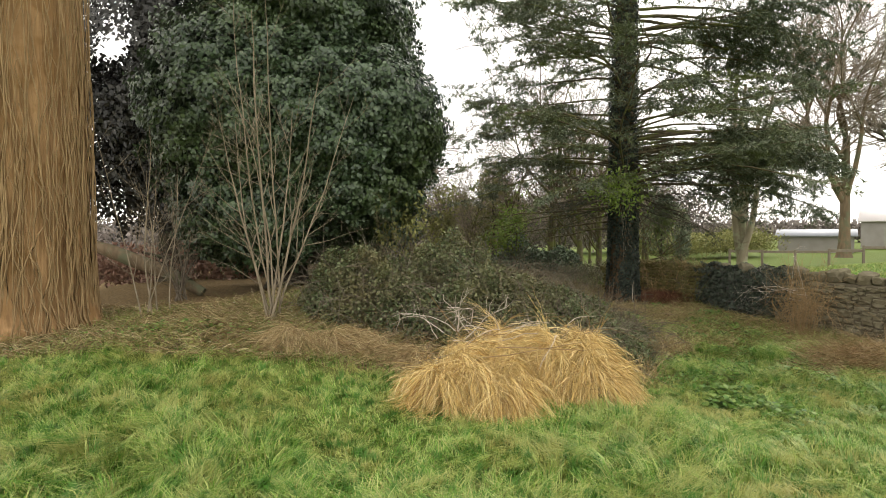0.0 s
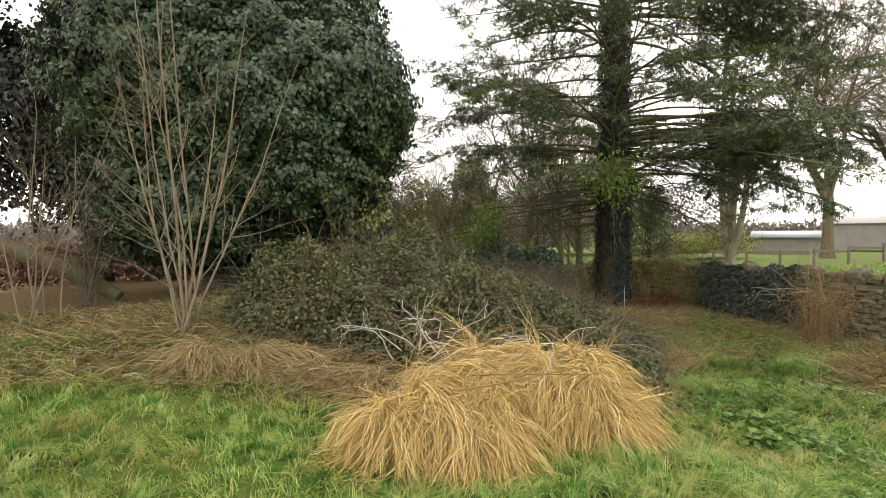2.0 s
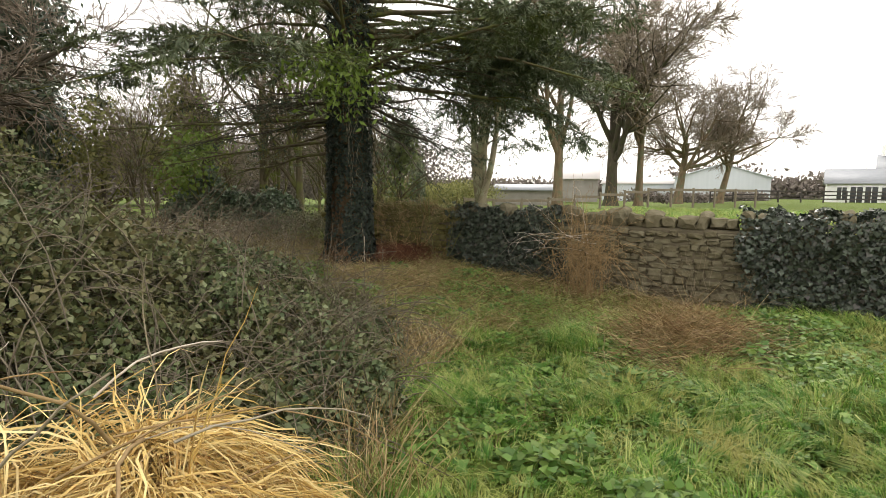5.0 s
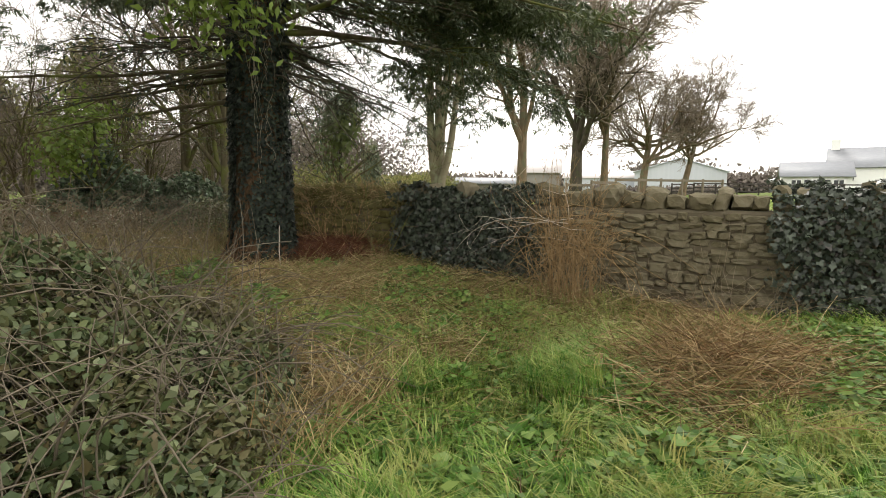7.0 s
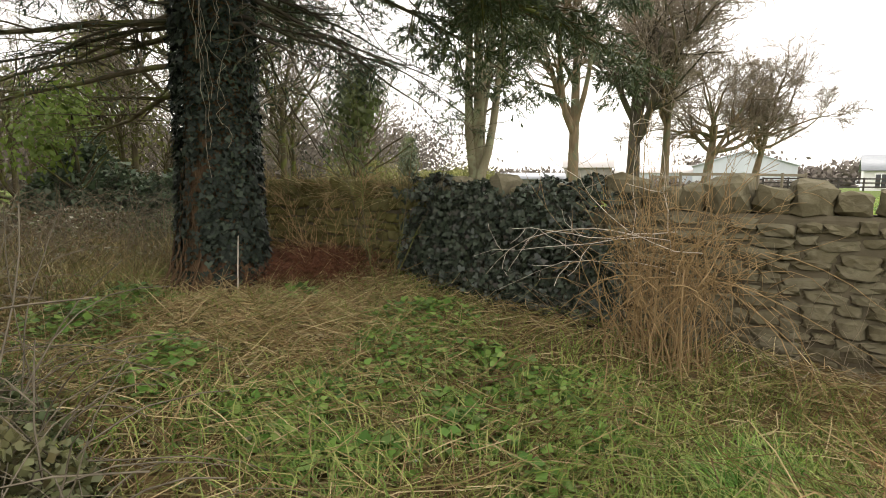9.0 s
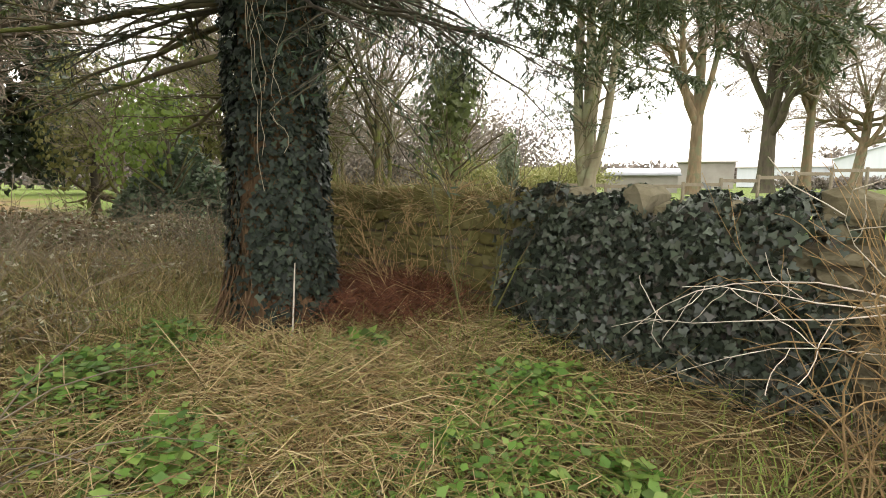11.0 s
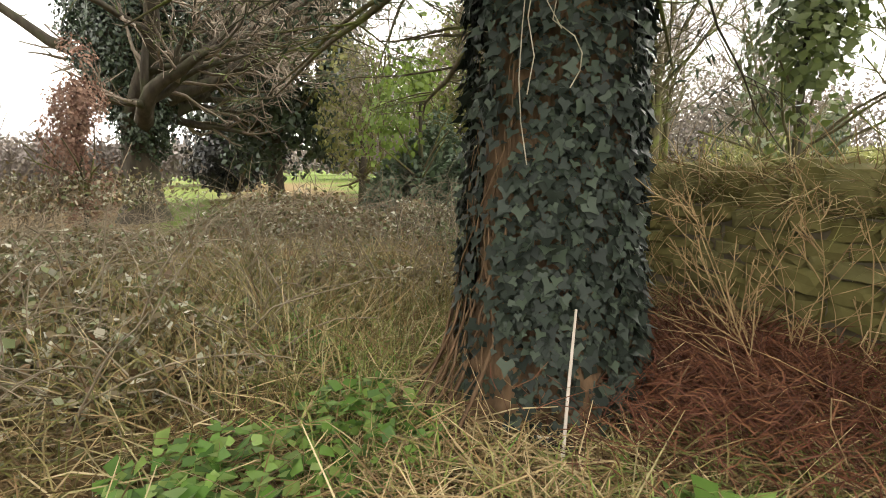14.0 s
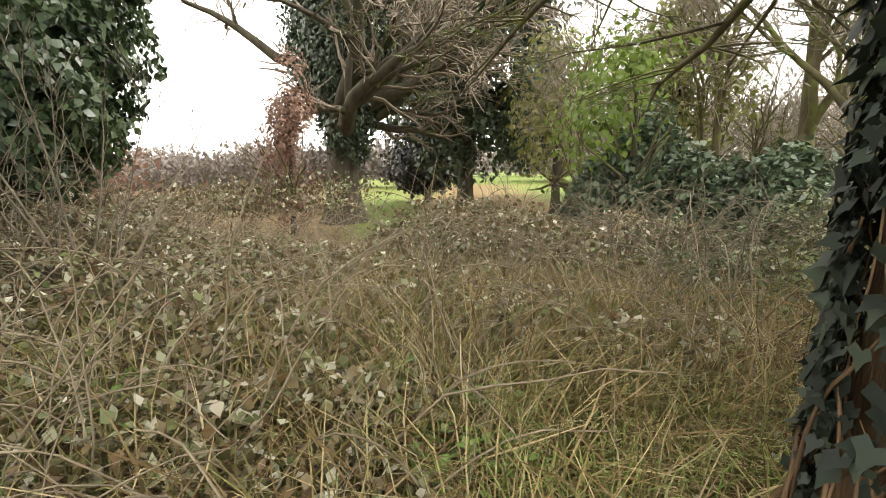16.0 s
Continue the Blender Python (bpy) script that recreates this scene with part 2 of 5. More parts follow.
# ---- geometry helpers ----
def mesh(name, V, loops, totals, material, smooth=False):
    me = bpy.data.meshes.new(name)
    V = np.asarray(V, dtype=np.float32).reshape(-1, 3)
    loops, totals = np.asarray(loops, dtype=np.int32).ravel(), np.asarray(totals, dtype=np.int32)
    me.vertices.add(len(V))
    me.vertices.foreach_set("co", V.ravel())
    me.loops.add(len(loops))
    me.loops.foreach_set("vertex_index", loops)
    me.polygons.add(len(totals))
    me.polygons.foreach_set("loop_start", np.concatenate([[0], np.cumsum(totals)[:-1]]).astype(np.int32))
    if smooth:
        me.polygons.foreach_set("use_smooth", np.ones(len(totals), dtype=bool))
    me.update(calc_edges=True)
    me.materials.append(material)
    return me


def part(name, me, parent=None, label=""):
    ob = new(name, me)
    if parent is not None:
        ob.parent = parent
    if name in ("twig_work", "foliage", "stem_work", "bough_work", "branch_work", "creeper", "ivy", "crown"):
        tagged(ob, kind="stuff")
    return tagged(ob, label)


def thing(name, label, category, group="", kind="", at=(0, 0, 0)):
    ob = new(name)
    ob.empty_display_size = 0.2
    ob.location = at
    return tagged(ob, label, category, group, kind)


def solid(name, label, category, me, group="", kind=""):
    return tagged(new(name, me), label, category, group, kind)


def unit(v):
    return v / np.maximum(np.linalg.norm(v, axis=-1, keepdims=True), 1e-9)


def geo_join(*gs):
    V, L, T, o = [], [], [], 0
    for v, lo, t in gs:
        V.append(v.reshape(-1, 3))
        L.append(lo.ravel() + o)
        T.append(t)
        o += len(V[-1])
    return np.concatenate(V), np.concatenate(L), np.concatenate(T)


def leaves(P, D, N, L, W, fold=0.15):
    """A folded, pointed leaf at each P, growing along D, facing N."""
    k = len(P)
    D, S = unit(D), None
    S = unit(np.cross(D, N))
    N = np.cross(S, D)
    L, W = np.broadcast_to(L, k)[:, None], np.broadcast_to(W, k)[:, None]
    V = np.stack([P, P + D * L * 0.38 + S * W / 2 + N * fold * W, P + D * L, P + D * L * 0.38 - S * W / 2 + N * fold * W], 1)
    return V, np.arange(4 * k).reshape(-1, 4), np.full(k, 4)


def lobed(P, D, N, L):
    """A five-pointed ivy leaf at each P."""
    k = len(P)
    D = unit(D)
    S = unit(np.cross(D, N))
    N = np.cross(S, D)
    L = np.broadcast_to(L, k)[:, None]
    pts = [(0.12, 0), (-0.12, 0.3), (0.25, 0.55), (0.5, 0.24), (1, 0), (0.5, -0.24), (0.25, -0.55), (-0.12, -0.3)]
    V = np.stack([P + D * L * a + S * L * c + N * L * 0.16 * abs(c) for a, c in pts], 1)
    return V, np.arange(8 * k).reshape(-1, 8), np.full(k, 8)


def strips(Q, W, S=None):
    """Flat tapering blades along polylines Q (n, k, 3) of widths W (k,)."""
    nn, k, _ = Q.shape
    if S is None:
        S = unit(np.cross(Q[:, -1] - Q[:, 0], rng.normal(size=(nn, 3))))
    W = np.asarray(W)
    W = W[None, :, None] if W.ndim == 1 else W[:, :, None]
    V = np.stack([Q - S[:, None] * W / 2, Q + S[:, None] * W / 2], 2)
    i = (np.arange(nn)[:, None] * 2 * k + np.arange(k - 1)[None] * 2)[..., None]
    loops = np.concatenate([i, i + 1, i + 3, i + 2], 2)
    return V, loops, np.full(nn * (k - 1), 4)


def tubes(Q, R, s=5):
    """Round tapering rods along polylines Q (n, k, 3) of radii R (n, k)."""
    nn, k, _ = Q.shape
    T = unit(np.gradient(Q, axis=1))
    ref = np.where(np.abs(T[:, :1, 2:3]) > 0.8, np.array([[[1.0, 0, 0]]]), np.array([[[0, 0, 1.0]]]))
    A = unit(np.cross(T, np.broadcast_to(ref, T.shape)))
    B = np.cross(T, A)
    a = np.arange(s) * 2 * math.pi / s
    V = Q[:, :, None] + R[:, :, None, None] * (A[:, :, None] * np.cos(a)[:, None] + B[:, :, None] * np.sin(a)[:, None])
    base = (np.arange(nn)[:, None, None] * k + np.arange(k - 1)[None, :, None]) * s
    j = np.arange(s)[None, None]
    j2 = (j + 1) % s
    loops = np.stack([base + j, base + j2, base + s + j2, base + s + j], 3)
    return V, loops, np.full(nn * (k - 1) * s, 4)


def along(Q, i, u):
    k = Q.shape[1]
    f = np.clip(u * (k - 1), 0, k - 1.001)
    j = f.astype(int)
    w = (f - j).reshape((-1,) + (1,) * (Q.ndim - 2))
    return Q[i, j] * (1 - w) + Q[i, j + 1] * w


def grow(start, d, length, k=6, wob=0.15, lift=0.0):
    nn = len(start)
    Q = np.empty((nn, k, 3))
    Q[:, 0] = start
    d = unit(d)
    step = np.broadcast_to(length, nn)[:, None] / (k - 1)
    for j in range(1, k):
        Q[:, j] = Q[:, j - 1] + d * step
        d = unit(d + rng.normal(size=(nn, 3)) * wob + UP * lift)
    return Q


def sprout(par, rad, per, lo, hi, length, ang, k=5, wob=0.15, lift=0.0, ratio=0.6, short=0.5, tip=0.1):
    i = np.repeat(np.arange(len(par)), per)
    u = rng.uniform(lo, hi, len(i))
    p = along(par, i, u)
    t = unit(along(par, i, np.minimum(u + 0.06, 1)) - along(par, i, np.maximum(u - 0.06, 0)))
    perp = unit(np.cross(t, rng.normal(size=t.shape)))
    a = np.radians(rng.normal(ang, 10, len(i)))[:, None]
    L = length * (1 - short * u) * rng.uniform(0.6, 1.15, len(i))
    Q = grow(p, t * np.cos(a) + perp * np.sin(a), L, k, wob, lift)
    r0 = along(rad, i, u) * ratio
    R = r0[:, None] * np.linspace(1, tip, k)[None]
    return Q, R


def points_on(Q, count):
    i = rng.integers(0, len(Q), count)
    return along(Q, i, rng.uniform(0, 1, count)), i


def rnd_dir(count, z=0.0):
    v = rng.normal(size=(count, 3))
    v[:, 2] += z
    return unit(v)


def lathe_box(name, size, material, bevel=0.01):
    bm = bmesh.new()
    bmesh.ops.create_cube(bm, size=1, matrix=Matrix.Diagonal((*size, 1)))
    if bevel:
        bmesh.ops.bevel(bm, geom=bm.edges[:], offset=bevel, segments=1, affect="EDGES")
    me = bpy.data.meshes.new(name)
    bm.to_mesh(me)
    bm.free()
    me.materials.append(material)
    return me


# ---- plan ----
TREE = np.array([4.43, 12.82])            # the ivy-clad conifer
WALL_A, WALL_DIR = np.array([8.15, 8.5]), unit(np.array([-0.47, 0.88]))
WALL_OUT = unit(np.array([0.88, 0.47]))         # away from the garden
WALL_LO, WALL_HI, WALL_TOP, WALL_THICK = -9.0, 7.4, 0.78, 0.42

KNOTS = np.array([(0, 0, 0), (-5, 2, 0), (5, 2, -0.1), (0.8, 5.6, -0.17), (-2, 5.8, -0.02), (-2.6, 8, 0.5), (-6, 8, 0.12), (-4.5, 9.5, 0.45),
                  (-3, 12, 0.45), (0.5, 9, 0.1), (3.5, 6.8, -0.47), (5.2, 8.4, -0.47), (6.7, 9.9, -0.3), (7.6, 8.1, -0.22), (4.4, 10.2, -0.3),
                  (4.4, 12.4, -0.08), (6, 11.7, 0.02), (2, 13, 0.0), (1.5, 16.5, -0.08), (-1.2, 18, -0.2), (-4, 20, -0.3), (-5.5, 22.5, -0.32), (-8, 26, -0.3), (4, 20, 0.1), (7, 3, -0.15), (-2, 30, -0.1)])


def lie(x, y):
    """The height of the ground."""
    x, y = np.asarray(x, float), np.asarray(y, float)
    d2 = (x[..., None] - KNOTS[:, 0]) ** 2 + (y[..., None] - KNOTS[:, 1]) ** 2
    w = np.exp(-d2 / 3.2) + 1e-4 / (d2 + 1)
    z = (w * KNOTS[:, 2]).sum(-1) / w.sum(-1)
    out = (x - WALL_A[0]) * WALL_OUT[0] + (y - WALL_A[1]) * WALL_OUT[1]
    run = (x - WALL_A[0]) * WALL_DIR[0] + (y - WALL_A[1]) * WALL_DIR[1]
    f = np.clip((out - 0.1) / 0.3, 0, 1) * np.clip((WALL_HI + 2 - run) / 4, 0, 1)
    z = z * (1 - f) + (0.5 + 0.0 * x) * f
    return z + 0.025 * np.sin(x * 2.3 + np.sin(y * 1.7)) * np.cos(y * 2.9 + 1) * (1 - f)


def wob2(x, y, s):
    return np.sin(x * s + 1.3 * np.sin(y * s * 0.7)) * 0.5 + np.sin(y * s * 1.3 + 1.7 * np.sin(x * s * 0.6 + 2)) * 0.5


def sward(x, y):
    """1 on mown or rough green grass, 0 on litter and under scrub."""
    x, y = np.asarray(x, float), np.asarray(y, float)
    edge = np.where(x < 2.0, 6.5 - 0.1 * np.maximum(x, -2) + 0.25 * wob2(x, y, 1.9), 8.9 + 0.35 * wob2(x, y, 1.7) - 0.5 * np.clip(3.2 - x, 0, 2))
    s = np.clip((edge - y) / 0.5, 0, 1)
    s *= 1 - 0.9 * np.exp(-(((x - 6.35) / 0.85) ** 2 + ((y - 7.9) / 0.7) ** 2) ** 2)
    out = (x - WALL_A[0]) * WALL_OUT[0] + (y - WALL_A[1]) * WALL_OUT[1]
    s = np.where(out > 0.3, 1.0, s)
    lane = np.exp(-((x + 3.3 + 0.75 * (y - 21)) / (0.75 + 0.12 * np.maximum(y - 18, 0))) ** 4) * np.clip((y - 17.3) / 1.2, 0, 1)
    s = np.maximum(s, np.maximum(lane, np.clip((y - 40) / 4, 0, 1)))
    return s


# ---- ground: one sheet to the horizon ----
def axis(lo, hi, step, far):
    core = np.arange(lo, hi, step)
    g = np.geomspace(0.5, far, 26)
    return np.concatenate([lo - g[::-1], core, core[-1] + g])


gx, gy = axis(-9, 12, 0.14, 1500), axis(-2, 22, 0.14, 1500)
X, Y = np.meshgrid(gx, gy)
Z = lie(X, Y)
nx, ny = len(gx), len(gy)
q = (np.arange(ny - 1)[:, None] * nx + np.arange(nx - 1)[None])[..., None]
gme = mesh("ground", np.stack([X, Y, Z], -1), np.concatenate([q, q + 1, q + nx + 1, q + nx], 2), np.full((nx - 1) * (ny - 1), 4), M_GROUND, True)
a = gme.attributes.new("sward", "FLOAT", "POINT")
a.data.foreach_set("value", sward(X, Y).astype(np.float32).ravel())
solid("ground", "uneven damp ground of rough grass, leaf litter and soil", "ground", gme, kind="structure")


# ---- grass ----
def on_ground(x, y, dz=0.0):
    return np.stack([x, y, lie(x, y) + dz], -1)


def grass(x, y, h, w, lean=0.5, tuft=None):
    k = len(x)
    p = on_ground(x, y, -0.01)
    a = rng.uniform(0, 2 * math.pi, k)
    flow = np.stack([np.cos(a), np.sin(a), 0 * a], -1) * lean
    flow[:, 0] += 0.35 * wob2(x, y, 2.2) * lean * 2
    flow[:, 1] += 0.35 * wob2(y, x, 2.6) * lean * 2
    if tuft is not None:
        flow[:, :2] = 0.5 * flow[:, :2] + tuft
    h = h[:, None]
    Q = np.stack([p, p + UP * h * 0.6 + flow * h * 0.3, p + UP * h * 0.85 + flow * h * 1.0], 1)
    return strips(Q, np.array([1.0, 0.8, 0.1]) * w, unit(np.cross(flow, UP) + rng.normal(size=(k, 3)) * 0.2))


# blades stand in small tufts, each with its own height and lean
nt, per = 15000, 26
ty = 1.2 + 8.6 * rng.uniform(0, 1, nt) ** 1.1
tx = rng.uniform(-1, 1, nt) * (1.2 + 0.98 * ty) + 0.35
th = rng.uniform(0.55, 1.5, nt) * (1 + 0.6 * np.clip(wob2(tx, ty, 1.5), -0.5, 1))
ta = rng.normal(size=(nt, 2)) * 0.75
tr = rng.uniform(0.02, 0.075, nt)
ti = np.repeat(np.arange(nt), per)
k = nt * per
x, y = tx[ti] + rng.normal(0, 1, k) * tr[ti], ty[ti] + rng.normal(0, 1, k) * tr[ti]
keep = (rng.uniform(size=k) < sward(x, y)) & ((x - WALL_A[0]) * WALL_OUT[0] + (y - WALL_A[1]) * WALL_OUT[1] < -0.1)
x, y, ti = x[keep], y[keep], ti[keep]
h = rng.uniform(0.045, 0.13, len(x)) * th[ti]
v, lo, to = grass(x, y, h, 0.0075, 0.8, ta[ti])
solid("lawn_grass", "bright green damp grass with yellowed patches", "grass", mesh("lawn_grass", v, lo, to, M_GRASS), kind="stuff")

# taller fresh tufts
for i, (tx, ty, tr, th) in enumerate([(5.25, 8.3, 0.28, 0.3), (4.5, 8.75, 0.22, 0.24), (3.7, 7.7, 0.25, 0.22), (6.1, 8.6, 0.3, 0.2), (5.9, 7.2, 0.3, 0.2), (4.55, 7.2, 0.3, 0.2)]):
    k = 900
    rr, aa = tr * np.sqrt(rng.uniform(0, 1, k)), rng.uniform(0, 6.28, k)
    v, lo, to = grass(tx + rr * np.cos(aa), ty + rr * np.sin(aa), rng.uniform(0.5, 1.1, k) * th, 0.007, 0.7)
    solid("grass_tuft", "taller vivid green grass tuft on rough lawn", "grass", mesh("grass_tuft", v, lo, to, M_GRASS), "fresh grass tufts")

# far side field: coarse sward just over the wall
k = 60000
r = 0.6 + 16 * rng.uniform(0, 1, k) ** 1.6
s = rng.uniform(-8, 10, k)
x = WALL_A[0] + WALL_OUT[0] * r + WALL_DIR[0] * s
y = WALL_A[1] + WALL_OUT[1] * r + WALL_DIR[1] * s
v, lo, to = grass(x, y, rng.uniform(0.08, 0.2, k), 0.014, 0.8)
solid("field_grass", "pale green pasture grass beyond the wall", "grass", mesh("field_grass", v, lo, to, M_GRASS), kind="stuff")


# ---- weeds: low leafy plants in clumps ----
def weeds(cx, cy, rx, ry, count, size, hgt):
    rr, aa = 1.3 * rng.uniform(0, 1, count) ** 0.7, rng.uniform(0, 6.28, count)
    x, y = cx + rx * rr * np.cos(aa), cy + ry * rr * np.sin(aa)
    p = on_ground(x, y, 0) + UP * (hgt * rng.uniform(0.15, 1, count) * (1 - 0.45 * rr ** 2))[:, None]
    a2 = rng.uniform(0, 6.28, count)
    d = np.stack([np.cos(a2), np.sin(a2), rng.normal(-0.1, 0.3, count)], -1)
    L = rng.uniform(0.6, 1.2, count) * size
    return leaves(p, d, unit(UP + rng.normal(size=(count, 3)) * 0.35), L, L * 0.75, -0.15)


for cx, cy, rx, ry, cnt, sz, hg in [(5.6, 8.1, 0.9, 0.6, 2600, 0.05, 0.12), (6.6, 6.9, 1.0, 0.9, 2600, 0.055, 0.12), (4.6, 7.0, 0.8, 0.8, 2200, 0.05, 0.11),
                                    (4.0, 8.3, 0.7, 0.5, 1600, 0.05, 0.12), (3.45, 11.8, 0.35, 0.4, 700, 0.07, 0.22), (3.75, 12.35, 0.3, 0.3, 500, 0.07, 0.2),
                                    (3.95, 10.9, 0.25, 0.4, 420, 0.07, 0.22), (4.95, 11.95, 0.16, 0.14, 150, 0.1, 0.18), (5.3, 10.5, 0.5, 0.45, 900, 0.06, 0.16),
                                    (5.7, 11.1, 0.45, 0.35, 800, 0.06, 0.2), (5.9, 9.7, 0.5, 0.3, 800, 0.06, 0.14), (4.6, 10.2, 0.4, 0.4, 500, 0.06, 0.14),
                                    (3.2, 13.0, 0.4, 0.3, 300, 0.06, 0.15), (2.6, 14.3, 0.4, 0.4, 300, 0.06, 0.18), (1.8, 12.6, 0.3, 0.4, 200, 0.08, 0.2), (7.4, 7.5, 0.5, 0.7, 1500, 0.06, 0.2), (-4.0, 7.2, 1.6, 0.4, 900, 0.06, 0.14), (-2.2, 7.3, 0.8, 0.3, 500, 0.05, 0.12)]:
    v, lo, to = weeds(cx, cy, rx, ry, cnt, sz, hg)
    solid("nettle_patch", "low clump of fresh green nettle leaves on the ground", "weeds", mesh("nettle_patch", v, lo, to, M_WEED), "fresh weed clumps", "stuff")


r3 = random.Random(11)
for i in range(78):
    cx, cy = r3.uniform(3.2, 6.4), r3.uniform(7.2, 11.6)
    if i > 34:
        cx, cy = r3.uniform(3.0, 7.2), r3.uniform(4.8, 8.6)
    if 26 < i < 35:
        cx, cy = r3.uniform(1.2, 3.4), r3.uniform(12.2, 15.0)
    if abs(cx - TREE[0]) < 0.5 and cy > 11.5:
        continue
    v, lo, to = weeds(cx, cy, r3.uniform(0.1, 0.3), r3.uniform(0.1, 0.26), r3.randint(70, 200), r3.uniform(0.05, 0.09), r3.uniform(0.1, 0.2))
    solid("nettle_patch", "low clump of fresh green nettle leaves on the ground", "weeds", mesh("nettle_patch", v, lo, to, M_WEED), "fresh weed clumps", "stuff")


# ---- litter: dead stems lying over the rough ground ----
def litter(x, y, L, w, rise=0.12, high=0.06, tilt=0.25):
    k = len(x)
    a = rng.uniform(0, 6.28, k)
    d = np.stack([np.cos(a), np.sin(a), np.abs(rng.normal(0, tilt, k))], -1)
    p = on_ground(x, y, 0) + UP * rng.uniform(0, high, k)[:, None]
    L = L[:, None]
    Q = np.stack([p, p + d * L * 0.5 + UP * rise * L * 0.5, p + d * L + rng.normal(size=(k, 3)) * 0.15 * L], 1)
    return strips(Q, np.array([1, 0.9, 0.5]) * w)


def in_garden(x, y):
    return (x - WALL_A[0]) * WALL_OUT[0] + (y - WALL_A[1]) * WALL_OUT[1] < -0.05


k = 75000
x, y = rng.uniform(-3.5, 7.5, k), 7.2 + 10 * rng.uniform(0, 1, k) ** 1.3
keep = in_garden(x, y) & (sward(x, y) < rng.uniform(0.2, 1.1, k))
x, y = x[keep], y[keep]
g = litter(x, y, rng.uniform(0.08, 0.4, len(x)), 0.006)
k = 24000
xl, yl = rng.uniform(-7, 0.5, k), rng.uniform(6.3, 9.4, k)
g2 = litter(xl, yl, rng.uniform(0.06, 0.3, k), 0.008)
k = 3200
xr, yr = rng.normal(6.3, 0.36, k), rng.normal(7.9, 0.3, k)
g3 = litter(xr, yr, rng.uniform(0.1, 0.4, k), 0.0045, 0.15, 0.2, 0.4)
solid("dead_stem_heap", "low heap of rusty brown dead stems", "litter", mesh("dead_stem_heap", *g3, M_RUST), kind="stuff")
solid("dead_stem_litter", "tangle of fallen tan stems and dead grass", "litter", mesh("dead_stem_litter", *geo_join(g, g2), M_LITTER), kind="stuff")

k = 7500
x, y = rng.normal(4.75, 0.75, k), rng.normal(11.7, 0.75, k)
keep = in_garden(x, y)
x, y, k = x[keep], y[keep], keep.sum()
solid("straw_litter", "loose dry straw spread round the tree foot", "litter", mesh("straw_litter", *litter(x, y, rng.uniform(0.1, 0.4, k), 0.005, 0.1, 0.07), M_PALEDRY), kind="stuff")
k = 16000
x, y = rng.normal(5.15, 0.3, k), rng.normal(12.8, 0.32, k)
keep = in_garden(x, y)
x, y = x[keep], y[keep]
solid("russet_litter", "deep rust-red fallen conifer needles and dead fronds", "litter", mesh("russet_litter", *litter(x, y, rng.uniform(0.04, 0.16, len(x)), 0.0042, 0.2, 0.26, 0.5), M_RUSSET), kind="stuff")

# small fallen leaves under the trees
k = 26000
x, y = np.concatenate([rng.uniform(-7, 1, k // 2), rng.uniform(-2, 6, k // 2)]), np.concatenate([rng.uniform(6.5, 9.5, k // 2), rng.uniform(9, 17, k // 2)])
keep = in_garden(x, y)
p = on_ground(x[keep], y[keep], 0) + UP * rng.uniform(0.005, 0.05, keep.sum())[:, None]
L = rng.uniform(0.03, 0.07, len(p))
solid("fallen_leaves", "brown and grey fallen leaves on the soil", "litter", mesh("fallen_leaves", *leaves(p, rnd_dir(len(p)) * [1, 1, 0.25], unit(UP + rng.normal(size=p.shape) * 0.4), L, L * 0.6), M_BRAMBLE_PALE), kind="stuff")

# standing dead stems in the wild part beyond the conifer
k = 7000
x, y = rng.normal(2.3, 1.1, k), rng.normal(14.6, 1.2, k)
p = on_ground(x, y, 0)
Q = grow(p, rnd_dir(k) * [1, 1, 0.3] + UP * 1.1, rng.uniform(0.15, 0.55, k), 4, 0.12, -0.08)
solid("standing_dead_stems", "thin tan dead stems standing in rough growth", "dry stems", mesh("standing_dead_stems", *strips(Q, [0.007, 0.006, 0.005, 0.002]), M_LITTER), kind="stuff")


k = 80000
x, y = rng.uniform(-3, 7.3, k), 8.2 + 9 * rng.uniform(0, 1, k) ** 1.25
keep = in_garden(x, y) & (wob2(x, y, 1.6) + rng.normal(0, 0.35, k) > -0.1) & (np.hypot(x - TREE[0], y - TREE[1]) > 0.6)
x, y = x[keep], y[keep]
v, lo, to = grass(x, y, rng.uniform(0.06, 0.24, len(x)), 0.007, 0.8)
k = 10000
xt, yt = rng.normal(2.4, 1.0, k), rng.normal(14.0, 1.2, k)
ok = in_garden(xt, yt) & (np.hypot(xt - TREE[0], yt - TREE[1]) > 0.7) & (np.hypot(xt - 3.9, yt - 11.5) > 0.9)
tall = grass(xt[ok], yt[ok], rng.uniform(0.15, 0.42, ok.sum()), 0.006, 0.7)
solid("tall_dead_grass", "tall olive and straw grass in rough growth", "grass", mesh("tall_dead_grass", *tall, M_OLDGRASS), kind="stuff")
k = 16000
x, y = rng.uniform(-7, 0.4, k), rng.uniform(6.2, 9.2, k)
keep = wob2(x, y, 2.3) + rng.normal(0, 0.3, k) > 0.15
v2, lo2, to2 = grass(x[keep], y[keep], rng.uniform(0.05, 0.2, keep.sum()), 0.008, 0.8)
v, lo, to = geo_join((v, lo, to), (v2, lo2, to2))
solid("rough_grass", "thin olive rough grass growing through dead stems", "grass", mesh("rough_grass", v, lo, to, M_ROUGH), kind="stuff")


# ---- dry yellow grass ----
def mound(x, y, blobs):
    h = np.zeros_like(x)
    for cx, cy, rx, ry, hh in blobs:
        h = np.maximum(h, hh * np.sqrt(np.maximum(0, 1 - ((x - cx) / rx) ** 2 - ((y - cy) / ry) ** 2)))
    return h


